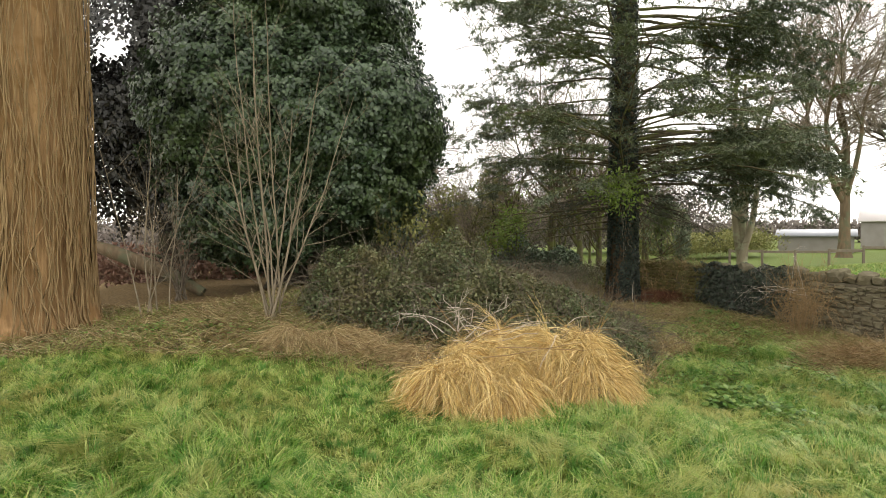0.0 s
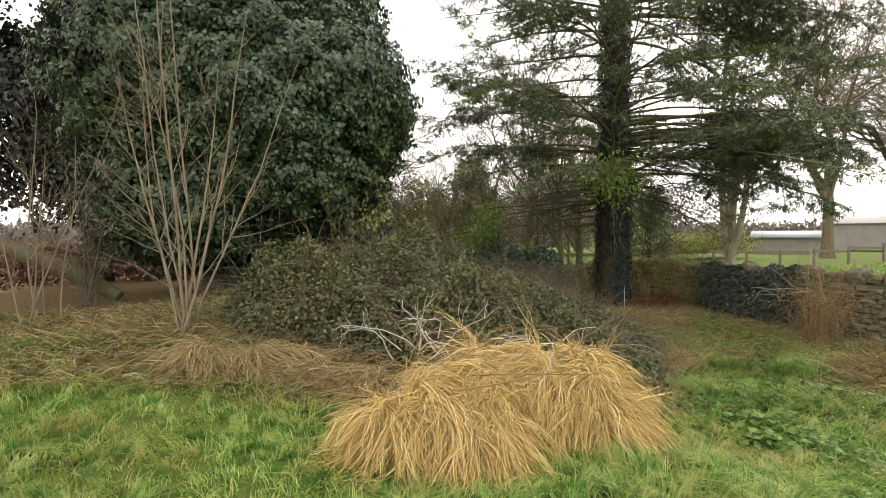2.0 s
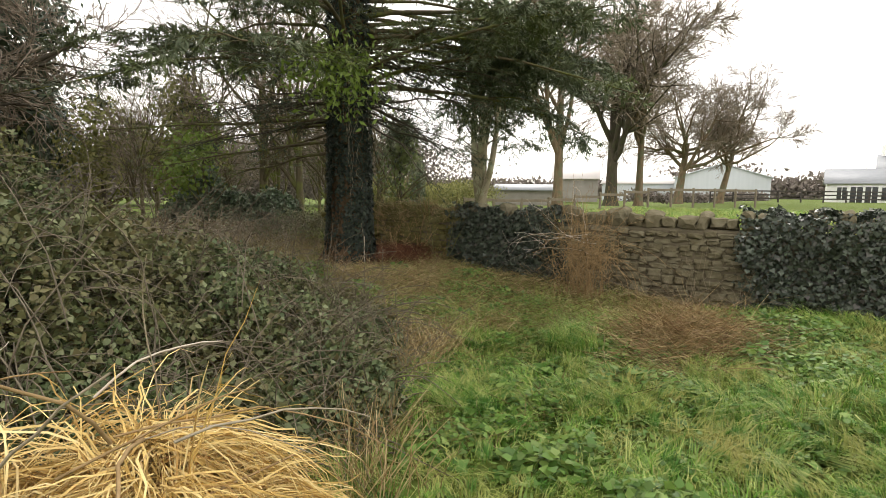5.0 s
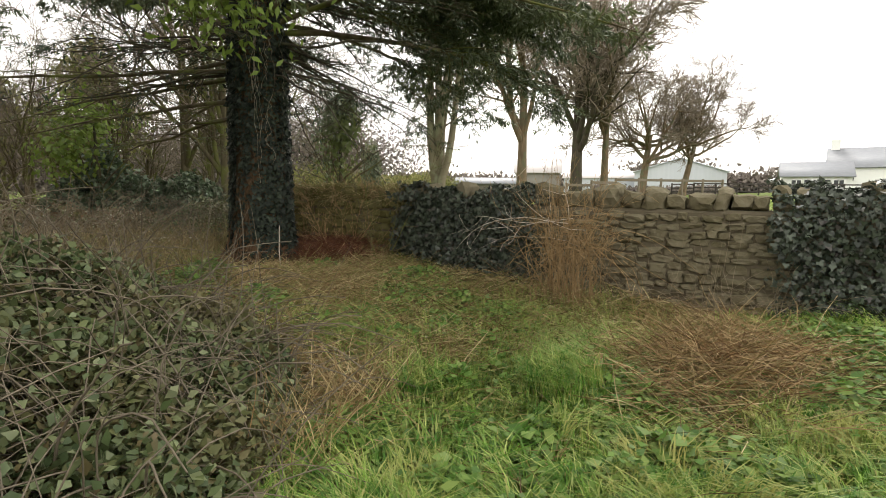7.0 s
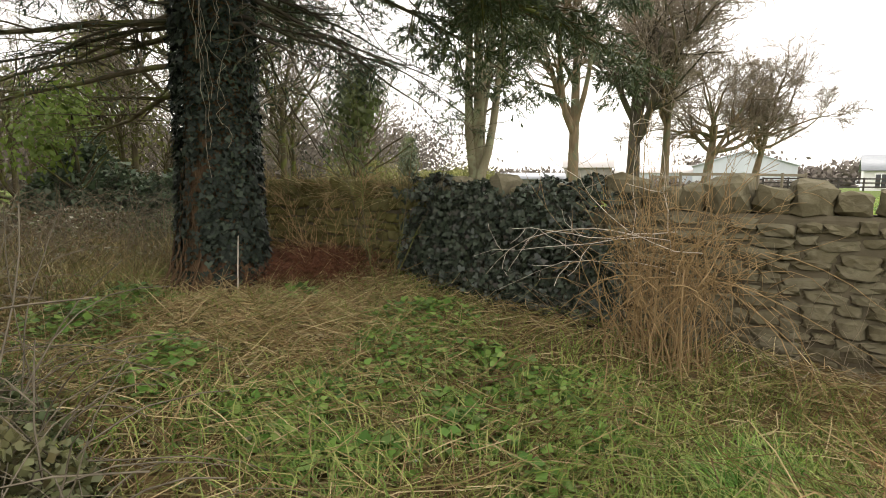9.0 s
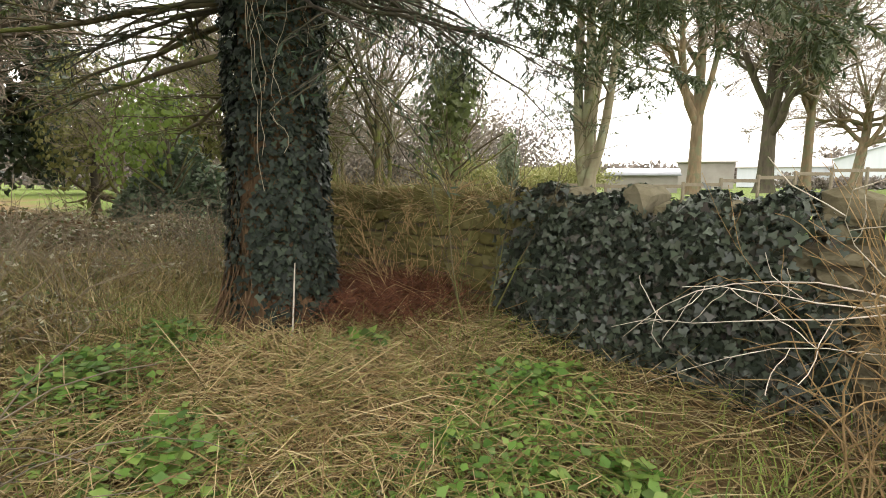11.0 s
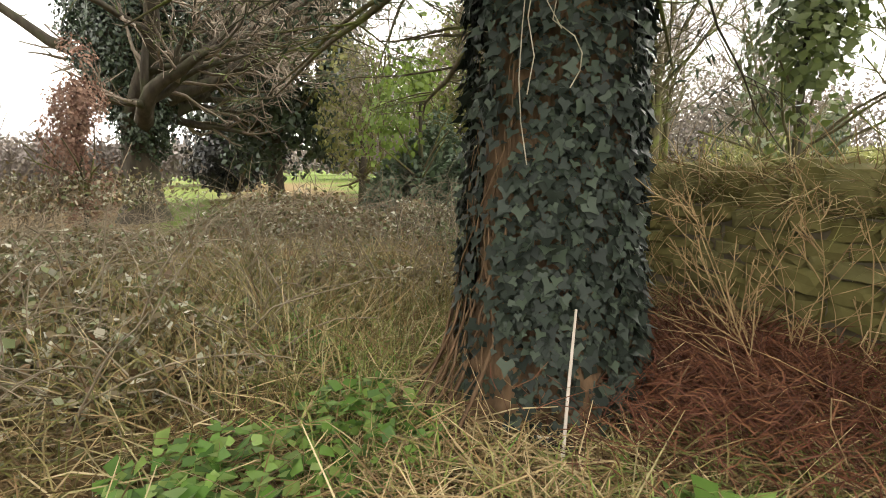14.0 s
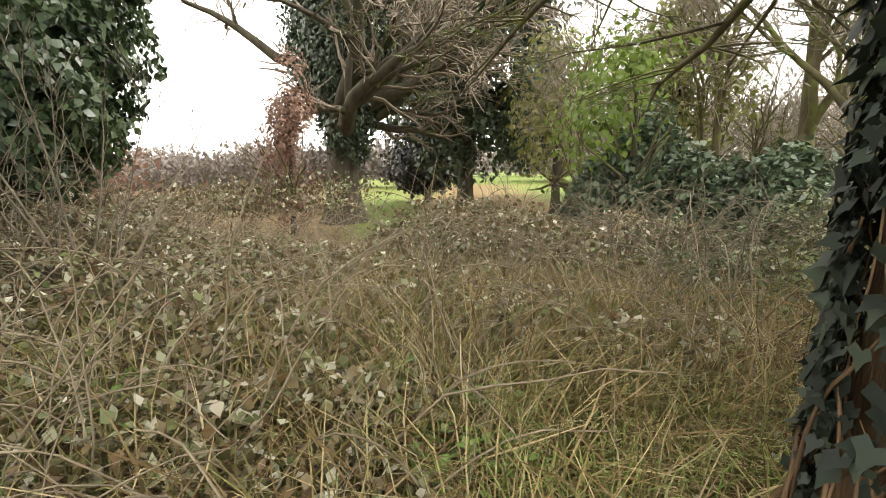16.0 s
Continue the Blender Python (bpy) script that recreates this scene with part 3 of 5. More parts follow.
def haystack(name, label, humps, count, material, Lr=(0.25, 0.62), per=5, width=0.005):
    """Collapsed tussocks: wisps of stems lie over uneven humps and spill down to the ground."""
    def height(x, y):
        return mound(x, y, humps) * (0.8 + 0.2 * wob2(x, y, 4.3) + 0.26 * wob2(y, x, 8.5)) + lie(x, y)

    x0, x1 = min(c[0] - c[2] for c in humps), max(c[0] + c[2] for c in humps)
    y0, y1 = min(c[1] - c[3] for c in humps), max(c[1] + c[3] for c in humps)
    x, y = rng.uniform(x0, x1, count * 2), rng.uniform(y0, y1, count * 2)
    ok = mound(x, y, humps) > 0.05
    x, y = x[ok][:count], y[ok][:count]
    k = len(x)
    e = 0.08
    slope = np.stack([height(x - e, y) - height(x + e, y), height(x, y - e) - height(x, y + e)], -1) / (2 * e)
    swirl = np.stack([wob2(x, y, 3.3), wob2(y + 5, x, 2.9)], -1)
    d = np.concatenate([0.45 * np.clip(slope, -1.6, 1.6) + 1.1 * swirl + [0.0, -0.15] + rng.normal(size=(k, 2)) * 0.45, rng.normal(0.05, 0.22, (k, 1))], 1)
    z = lie(x, y) + (height(x, y) - lie(x, y)) * (1 - 0.55 * rng.uniform(0, 1, k) ** 1.8)
    Q = grow(np.stack([x, y, z], -1), d, rng.uniform(*Lr, k), 7, 0.17, -0.34)
    Q[..., 2] = np.maximum(Q[..., 2], height(Q[..., 0], Q[..., 1]) - 0.3 * rng.uniform(0, 1, (k, 1)) ** 1.5)
    B = np.repeat(Q, per, 0)
    n = len(B)
    B = B + np.linspace(0.6, 1.5, 7)[None, :, None] * rng.normal(0, 0.014, (n, 1, 3)) + np.linspace(0, 1, 7)[None, :, None] ** 1.5 * rng.normal(0, 0.06, (n, 1, 3)) + rng.normal(0, 0.007, (n, 7, 3))
    B[..., 2] = np.maximum(B[..., 2], lie(B[..., 0], B[..., 1]) + rng.uniform(0.005, 0.05, (n, 1)))
    return solid(name, label, "dry grass", mesh(name, *strips(B, rng.uniform(0.6, 1.3, (n, 1)) * np.array([1.0, 1.0, 1.0, 0.95, 0.85, 0.7, 0.25]) * width), material))


haystack("dry_grass_heap", "tall heap of collapsed golden dead grass on lawn", [(1.2, 6.15, 0.45, 0.45, 0.72), (1.62, 6.15, 0.42, 0.42, 0.68), (0.8, 6.0, 0.42, 0.45, 0.66)], 3600, M_STRAW)
haystack("dry_grass_heap", "shaggy tussock of collapsed golden dead grass", [(0.3, 5.75, 0.36, 0.4, 0.62), (0.0, 5.65, 0.28, 0.36, 0.5), (0.6, 5.6, 0.3, 0.32, 0.4)], 2000, M_STRAW, (0.25, 0.65))
haystack("dry_grass_heap", "low strip of pale dead grass beside brambles", [(-1.9, 6.85, 0.5, 0.25, 0.28), (-1.2, 6.75, 0.55, 0.25, 0.34), (-0.5, 6.65, 0.4, 0.25, 0.28)], 1500, M_PALEDRY, (0.2, 0.45))
for hx, hy in [(3.45, 8.35), (3.9, 8.75), (2.6, 6.9), (2.75, 7.4)]:
    k = 110
    p = on_ground(rng.normal(hx, 0.16, k), rng.normal(hy, 0.12, k), 0)
    Q = grow(p, rnd_dir(k) * 0.6 + UP, rng.uniform(0.2, 0.55, k), 5, 0.1, -0.12)
    solid("dry_grass_tuft", "thin upright tuft of straw-coloured dead grass", "dry grass", mesh("dry_grass_tuft", *strips(Q, [0.006, 0.005, 0.005, 0.004, 0.002]), M_PALEDRY), "dead grass tufts")

# long fallen stalk over the heap
for a0, d0, L0 in [((0.55, 5.35, 0.5), (1.0, 0.55, -0.12), 1.9), ((0.4, 5.25, 0.42), (1, 0.35, 0.0), 1.2), ((0.2, 5.9, 0.5), (-0.3, -0.4, 0.5), 0.8)]:
    Q = grow(np.array([a0]), np.array([d0]), L0, 9, 0.04)
    solid("fallen_stalk", "long pale dead stalk lying over dry grass", "stalk", mesh("fallen_stalk", *tubes(Q, np.linspace(0.0065, 0.003, 9)[None], 6), M_CANE, True), "fallen stalks")


r4 = random.Random(5)
for i in range(30):
    a0 = np.array([r4.uniform(0.0, 1.8), r4.uniform(5.6, 6.4), r4.uniform(0.42, 0.68)])
    Q = grow(a0[None], np.array([[r4.uniform(-1, 1), r4.uniform(-0.7, 0.4), r4.uniform(-0.15, 0.5)]]), r4.uniform(0.35, 0.9), 7, 0.12, -0.1)
    solid("fallen_stalk", "long pale dead stalk lying over dry grass", "stalk", mesh("fallen_stalk", *tubes(Q, np.linspace(0.0045, 0.002, 7)[None] * r4.uniform(0.6, 1.2), 5), r4.choice((M_CANE, M_VINE, M_BONE)), True), "fallen stalks")


# ---- brambles ----
def bramble(name, label, blobs, nleaf, nstem, material, size=(0.032, 0.068), low=0.35, cane_m=M_TWIG):
    x0, x1 = min(c[0] - c[2] for c in blobs), max(c[0] + c[2] for c in blobs)
    y0, y1 = min(c[1] - c[3] for c in blobs), max(c[1] + c[3] for c in blobs)
    root = thing(name, label, "bramble", at=(0.5 * (x0 + x1), 0.5 * (y0 + y1), float(lie(0.5 * (x0 + x1), 0.5 * (y0 + y1)))))
    off = np.array(root.location)

    def pick(count):
        x, y = rng.uniform(x0, x1, count * 3), rng.uniform(y0, y1, count * 3)
        h = mound(x, y, blobs) * (0.8 + 0.26 * wob2(x, y, 3.1) + 0.16 * wob2(y, x, 7.3))
        ok = (h > 0.06) & (wob2(x * 1.3, y, 9.0) + rng.normal(0, 0.35, len(x)) > -0.45)
        return x[ok][:count], y[ok][:count], h[ok][:count]

    x, y, h = pick(nstem)
    p = np.stack([x, y, lie(x, y) + h * rng.uniform(0.1, 0.9, len(x))], -1)
    Q = grow(p, rnd_dir(len(x), 0.7), rng.uniform(0.3, 1.1, len(x)), 7, 0.1, -0.22)
    Q[..., 2] = np.maximum(Q[..., 2], lie(Q[..., 0], Q[..., 1]) + 0.01)
    part("stem_work", mesh("stem_work", *tubes(Q - off, rng.uniform(0.002, 0.0055, (len(x), 1)) * np.linspace(1, 0.5, 7)[None], 4), cane_m, True), root, "thin arching brown canes")
    x, y, h = pick(nleaf)
    u = 1 - (1 - low) * rng.uniform(0, 1, len(x)) ** 1.6
    p = np.stack([x, y, lie(x, y) + h * u + rng.normal(0, 0.03, len(x))], -1)
    L = rng.uniform(*size, len(x))
    part("foliage", mesh("foliage", *leaves(p - off, rnd_dir(len(x), -0.25), unit(UP * 0.9 + rng.normal(size=p.shape) * 0.6), L, L * 0.68), material), root)
    return root


bramble("bramble_thicket", "dense dull green and brown bramble thicket", [(0.6, 8.9, 2.5, 1.7, 1.12), (0.2, 9.6, 2.1, 1.6, 1.42), (2.5, 9.4, 1.3, 1.6, 0.75), (-1.0, 8.7, 1.4, 1.3, 1.2), (1.6, 7.7, 1.0, 0.9, 0.62), (2.6, 8.2, 0.7, 0.9, 0.42)], 105000, 4200, M_BRAMBLE, (0.03, 0.068))
bramble("bramble_thicket", "tangled bramble thicket with pale dying leaves", [(0.9, 14.0, 2.0, 2.2, 0.42), (-0.6, 13.0, 1.8, 2.2, 0.55), (1.6, 16.4, 1.5, 1.4, 0.78), (2.8, 16.6, 1.2, 1.2, 0.6), (-2.6, 15.2, 2.0, 1.8, 0.42), (0.0, 16.4, 1.0, 1.0, 0.25), (2.0, 12.9, 1.3, 1.1, 0.24), (3.0, 14.6, 1.0, 1.0, 0.28), (1.6, 11.6, 1.0, 0.9, 0.3)], 72000, 4800, M_BRAMBLE_PALE, (0.035, 0.075), 0.3, M_STEM)
bramble("bramble_thicket", "low bramble growth beyond the conifer trunk", [(3.6, 16.5, 1.5, 1.6, 0.5), (5.0, 17.2, 1.6, 1.4, 0.7)], 12000, 900, M_BRAMBLE)
bramble("laurel_bush", "glossy green laurel bush among the trees", [(2.7, 18.9, 1.3, 1.1, 1.5), (4.0, 19.3, 1.2, 1.1, 1.2)], 14000, 300, M_LAUREL, (0.08, 0.14))
bramble("dead_leaf_bush", "brown bush of withered bramble canes and leaves", [(-1.6, 12.0, 1.1, 1.4, 1.0)], 9000, 900, M_BRAMBLE_PALE)

# bleached twig cluster
Q = grow(np.tile([[0.1, 6.1, 0.5]], (8, 1)) + rng.normal(size=(8, 3)) * [0.12, 0.1, 0.05], rnd_dir(8) * [0.8, 0.5, 0.2] + [-0.05, -0.05, 0.75], rng.uniform(0.5, 0.85, 8), 8, 0.24, -0.05)
R = np.tile(np.linspace(0.0055, 0.0025, 8), (8, 1))
Q2, R2 = sprout(Q, R, 6, 0.35, 0.98, 0.32, 55, 6, 0.25)
R2 = np.maximum(R2, 0.0018)
solid("dead_branch", "bleached forked dead branch sticking out of grass", "branch", mesh("dead_branch", *geo_join(tubes(Q, R, 6), tubes(Q2, R2, 5)), M_BONE, True))


# ---- ivy-smothered trees ----
def blob_leaves(blobs, per_area, size, fill=0.35, gap=0.0):
    P, N = [], []
    for cx, cy, cz, rx, ry, rz in blobs:
        area = 4 * math.pi * ((rx * ry) ** 1.6 / 3 + (rx * rz) ** 1.6 / 3 + (ry * rz) ** 1.6 / 3) ** (1 / 1.6)
        k = int(area * per_area)
        d = rnd_dir(k)
        ph = np.arctan2(d[:, 1], d[:, 0])
        lump = 1 + 0.09 * np.sin(ph * 7 + d[:, 2] * 9) + 0.07 * np.sin(ph * 13 - d[:, 2] * 15 + 2) + 0.05 * np.sin(d[:, 2] * 25 + ph * 3)
        s = lump * (1 - fill * rng.uniform(0, 1, k) ** 2.2)
        p = np.array([cx, cy, cz]) + d * s[:, None] * np.array([rx, ry, rz])
        if gap:
            ok = wob2(p[:, 0] * 1.3 + p[:, 2], p[:, 2] * 1.6 - p[:, 1], 1.9) + rng.normal(0, 0.25, k) > gap - 0.5
            p, d = p[ok], d[ok]
        P.append(p)
        N.append(unit(d / np.array([rx, ry, rz])))
    P, N = np.concatenate(P), np.concatenate(N)
    k = len(P)
    L = rng.uniform(0.7, 1.3, k) * size
    D = unit(np.cross(N, rng.normal(size=(k, 3))) + N * 0.25 - UP * 0.75)
    return leaves(P, D, unit(N + UP * 0.35 + rng.normal(size=(k, 3)) * 0.45), L, L * 0.72)


def trunk_mesh(name, x, y, z0, z1, r0, r1, material, flare=0.35, lean=(0, 0), sides=28, flutes=0.06, k=26):
    zz = np.linspace(0, 1, k) ** 1.3
    aa = np.arange(sides) * 2 * math.pi / sides
    r = r1 + (r0 - r1) * (1 - zz) + r0 * flare * np.exp(-zz * (z1 - z0) / 0.35)
    fl = 1 + flutes * (np.sin(aa * 5 + 1)[None] + 0.6 * np.sin(aa * 9 + zz[:, None] * 4)) * (0.5 + 1.6 * np.exp(-zz[:, None] * (z1 - z0) / 0.5))
    R = r[:, None] * fl
    V = np.stack([x + lean[0] * zz[:, None] + R * np.cos(aa), y + lean[1] * zz[:, None] + R * np.sin(aa), np.broadcast_to((z0 + (z1 - z0) * zz)[:, None], R.shape)], -1)
    i = (np.arange(k - 1)[:, None] * sides + np.arange(sides)[None])
    j = (np.arange(k - 1)[:, None] * sides + (np.arange(sides)[None] + 1) % sides)
    return mesh(name, V, np.stack([i, j, j + sides, i + sides], -1), np.full((k - 1) * sides, 4), material, True)


ivy_tree = thing("ivy_covered_tree", "broad tree smothered in dense dark ivy", "tree")
part("trunk", trunk_mesh("trunk", -3.6, 12.0, 0.3, 8, 0.4, 0.3, M_OAKBARK), ivy_tree)
part("crown", mesh("crown", *blob_leaves([(-2.6, 11.5, 3.9, 2.3, 2.1, 1.9), (-1.35, 11.5, 4.0, 1.35, 1.6, 1.5), (-4.2, 11.6, 4.4, 2.1, 2.1, 2.4), (-3.2, 12.2, 7.0, 2.4, 2.2, 2.6), (-2.0, 12.6, 6.0, 1.35, 1.4, 1.8), (-3.9, 11.4, 2.2, 1.7, 1.6, 1.2), (-1.9, 11.3, 2.6, 1.4, 1.4, 0.8), (-2.3, 13.6, 3.6, 1.6, 1.5, 2.7), (-2.0, 13.4, 1.7, 1.2, 1.2, 1.0)], 1350, 0.09, 0.4), M_IVY_TREE), ivy_tree)
Q = grow(np.tile([[-3.6, 12.0, 1.2]], (16, 1)), rnd_dir(16) * 0.8 + UP * 0.8, rng.uniform(2, 4, 16), 8, 0.15)
part("limb", mesh("limb", *tubes(Q, np.tile(np.linspace(0.11, 0.03, 8), (16, 1)), 6), M_OAKBARK, True), ivy_tree)

dark_tree = thing("dark_leaved_tree", "dark evergreen tree with sky showing through", "tree")
part("trunk", trunk_mesh("trunk", -7.6, 14.5, 0.2, 9, 0.3, 0.15, M_OAKBARK), dark_tree)
part("crown", mesh("crown", *blob_leaves([(-7.2, 13.8, 6.0, 2.6, 2.2, 3.2), (-6.6, 13.6, 3.6, 1.7, 1.5, 1.6), (-8.5, 14, 4.5, 2.2, 2, 2.5), (-5.6, 13.6, 7.5, 2, 2, 2.4), (-5.2, 13.2, 5.0, 1.5, 1.3, 2.4), (-6.0, 13.4, 2.6, 1.3, 1.2, 1.2)], 420, 0.13, 0.9, 0.3), M_PLUM), dark_tree)

# ---- giant pale trunk ----
giant = thing("giant_tree", "massive fluted pale brown tree trunk with creepers", "tree")
gz = float(lie(-6.25, 8.05)) - 0.1
part("trunk", trunk_mesh("trunk", -6.5, 8.05, gz, 9, 0.92, 0.7, M_GIANT, 0.22, (0.1, 0), 64, 0.035, 60), giant)
k = 110
aa = rng.uniform(-2.1, 0.35, k)
Q = np.empty((k, 22, 3))
zz = np.linspace(0, 1, 22)
for i in range(k):
    top, a1 = rng.uniform(3, 8.5), aa[i] + np.cumsum(rng.normal(0, 0.045, 22))
    z = gz + zz * top
    f = ((z - gz) / (9 - gz)) ** (1 / 1.3)
    r = 0.7 + 0.22 * (1 - f) + 0.2 * np.exp(-f * 9 / 0.35) + 0.075 + 0.02 * np.sin(z * 3 + i)
    Q[i] = np.stack([-6.5 + 0.1 * f + r * np.cos(a1), 8.05 + r * np.sin(a1), z], -1)
part("creeper", mesh("creeper", *tubes(Q, rng.uniform(0.005, 0.015, (k, 1)) * np.linspace(1, 0.5, 22)[None], 5), M_CANE, True), giant, "thin brown creeper stems clinging to bark")


# ---- bare shrubs ----
def bare_shrub(name, label, x, y, stems, height, r, material=M_TWIG, spread=0.3, group=""):
    z = float(lie(x, y))
    root = thing(name, label, "shrub", group, at=(x, y, z))
    Q = grow(rng.normal(size=(stems, 3)) * [0.09, 0.09, 0], rnd_dir(stems) * [spread, spread, 0.1] + UP, rng.uniform(0.6, 1.05, stems) * height, 10, 0.05, 0.03)
    R = rng.uniform(0.55, 1.1, (stems, 1)) * r * np.linspace(1, 0.22, 10)[None]
    part("stem_work", mesh("stem_work", *tubes(Q, R, 6), material, True), root)
    Q2, R2 = sprout(Q, R, 9, 0.15, 0.95, height * 0.3, 38, 6, 0.09, 0.05)
    Q3, R3 = sprout(Q2, R2, 4, 0.2, 0.95, height * 0.1, 40, 4, 0.12, 0.03)
    part("twig_work", mesh("twig_work", *geo_join(tubes(Q2, np.maximum(R2, 0.0025), 4), tubes(Q3, np.maximum(R3, 0.002), 3)), material, True), root)
    return root


bare_shrub("bare_shrub", "leafless multi-stemmed shrub with pale grey stems", -2.55, 7.75, 9, 4.5, 0.022, M_STEM, 0.36)
bare_shrub("bare_shrub", "slender leafless saplings beside the big trunk", -4.75, 8.5, 6, 3.8, 0.016, M_STEM, 0.3)
bare_shrub("bare_shrub", "leafless brown thorny bush on the bank", -5.2, 10.2, 12, 2.2, 0.018, M_TWIG, 0.7)
bare_shrub("bare_shrub", "grey leafless twigs at the thicket edge", -0.9, 10.0, 7, 2.4, 0.016, M_TWIG_MOSS, 0.6)
bare_shrub("bare_shrub", "thin leafless saplings growing by the wall", 5.75, 12.15, 4, 2.3, 0.006, M_TWIG_MOSS, 0.4)
bare_shrub("bare_shrub", "thin leafless saplings growing by the wall", 5.4, 12.75, 7, 1.3, 0.005, M_CANE, 0.9)

# cane bush against the wall with bleached arching branches
bz = float(lie(6.75, 9.75))
cane = thing("cane_bush", "brown dead cane bush leaning on stone wall", "shrub", at=(6.75, 9.75, bz))
k = 90
Q = grow(rng.normal(size=(k, 3)) * [0.16, 0.15, 0], rnd_dir(k) * [0.2, 0.2, 0.1] + UP, rng.uniform(0.6, 1.75, k), 10, 0.13)
R = (0.002 + 0.005 * rng.uniform(0, 1, (k, 1)) ** 2.5) * np.linspace(1, 0.3, 10)[None]
Qs, Rs = sprout(Q, R, 4, 0.3, 0.95, 0.45, 38, 6, 0.16)
part("stem_work", mesh("stem_work", *geo_join(tubes(Q, R, 5), tubes(Qs, np.maximum(Rs, 0.0016), 4)), M_CANE, True), cane)
k = 120
Q = grow(rng.normal(size=(k, 3)) * [0.26, 0.24, 0.2] + UP * 0.55, rnd_dir(k, 0.15) + [0.15, -0.2, 0], rng.uniform(0.4, 1.0, k), 7, 0.22, -0.26)
Q[..., 2] = np.maximum(Q[..., 2], 0.02)
part("stem_work", mesh("stem_work", *tubes(Q, rng.uniform(0.002, 0.0046, (k, 1)) * np.linspace(1, 0.4, 7)[None], 4), M_CANE, True), cane)
k = 7
Q = grow(rng.normal(size=(k, 3)) * [0.12, 0.12, 0.16] + [0.0, 0.05, 0.78], np.array([-0.6, 0.7, 0.25]) + rng.normal(size=(k, 3)) * 0.45, rng.uniform(0.6, 1.5, k), 9, 0.2, -0.05)
Q[..., 2] = np.maximum(Q[..., 2], 0.03)
R = rng.uniform(0.002, 0.0048, (k, 1)) * np.linspace(1, 0.35, 9)[None]
Qs, Rs = sprout(Q, R, 4, 0.3, 0.95, 0.4, 50, 6, 0.2)
part("bough_work", mesh("bough_work", *geo_join(tubes(Q, R, 6), tubes(Qs, np.maximum(Rs, 0.0017), 4)), M_BONE, True), cane, "pale bleached arching dead branches")


# ---- the ivy-clad conifer ----
tz = float(lie(*TREE)) - 0.08
con = thing("ivy_clad_conifer", "tall conifer with ivy-wrapped trunk and drooping boughs", "tree", at=(TREE[0], TREE[1], tz))
part("trunk", trunk_mesh("trunk", 0, 0, 0, 15, 0.3, 0.09, M_BARK, 0.5, (0.1, 0.1), 48, 0.075, 70), con)
k = 34000
a = rng.uniform(0, 6.28, k)
z = 0.12 + 8.5 * rng.uniform(0, 1, k) ** 1.7
bare = (np.abs((a - 3.75 + math.pi) % (2 * math.pi) - math.pi) < 0.5 + 0.15 * np.sin(z * 6)) & (z < 1.5 + 0.3 * np.sin(a * 9)) & (rng.uniform(size=k) < 0.8)
bare |= rng.uniform(size=k) < 0.93 * np.clip((0.62 - z) / 0.45, 0, 1)
a, z = a[~bare], z[~bare]
r = 0.3 - 0.21 * z / 15 + 0.15 * np.exp(-z / 0.35) + 0.035 + rng.uniform(0, 0.07, len(a)) * (0.6 + 0.12 * z)
nrm = np.stack([np.cos(a), np.sin(a), 0.3 + 0 * a], -1)
p = np.stack([r * np.cos(a), r * np.sin(a), z], -1)
D = unit(-UP + nrm * 0.35 + rng.normal(size=p.shape) * 0.5)
part("ivy", mesh("ivy", *lobed(p, D, unit(nrm + rng.normal(size=p.shape) * 0.25), 0.02 + 0.05 * rng.uniform(0, 1, len(a)) ** 1.4), M_IVY_BLUE), con, "dark glossy ivy leaves covering the trunk")


def climb(k, lo, hi, r0, a_lo, a_hi, zlo, zhi):
    Q = np.empty((k, 16, 3))
    for i in range(k):
        a1 = rng.uniform(a_lo, a_hi) + np.cumsum(rng.normal(0, 0.075, 16))
        zz = np.linspace(0, 1, 16) * rng.uniform(lo, hi) + rng.uniform(zlo, zhi)
        rr = 0.3 - 0.21 * zz / 15 + 0.15 * np.exp(-zz / 0.35) + r0 + 0.04 * np.abs(np.sin(zz * 5 + i))
        Q[i] = np.stack([rr * np.cos(a1), rr * np.sin(a1), zz], -1)
    return Q


Q = climb(10, 0.7, 2.2, 0.1, 4.2, 5.2, 1.1, 2.4)
Q[..., 2] = np.maximum(Q[..., 2], 0.02)
part("vine", mesh("vine", *tubes(Q, np.tile(np.linspace(0.0024, 0.0014, 16), (10, 1)), 5), M_VINE, True), con, "pale bare vine stems hanging on the ivy")
Q = climb(18, 0.6, 1.6, 0.02, 2.9, 4.1, -0.02, 0.06)
Q[..., :2] *= (1 + rng.uniform(0.1, 0.9, (18, 1)) * np.exp(-np.maximum(Q[..., 2], 0) / 0.22))[..., None]
part("root", mesh("root", *tubes(Q, rng.uniform(0.3, 1, (18, 1)) * np.linspace(0.017, 0.004, 16)[None], 6), M_BARK, True), con, "exposed brown climbing stems at the base")

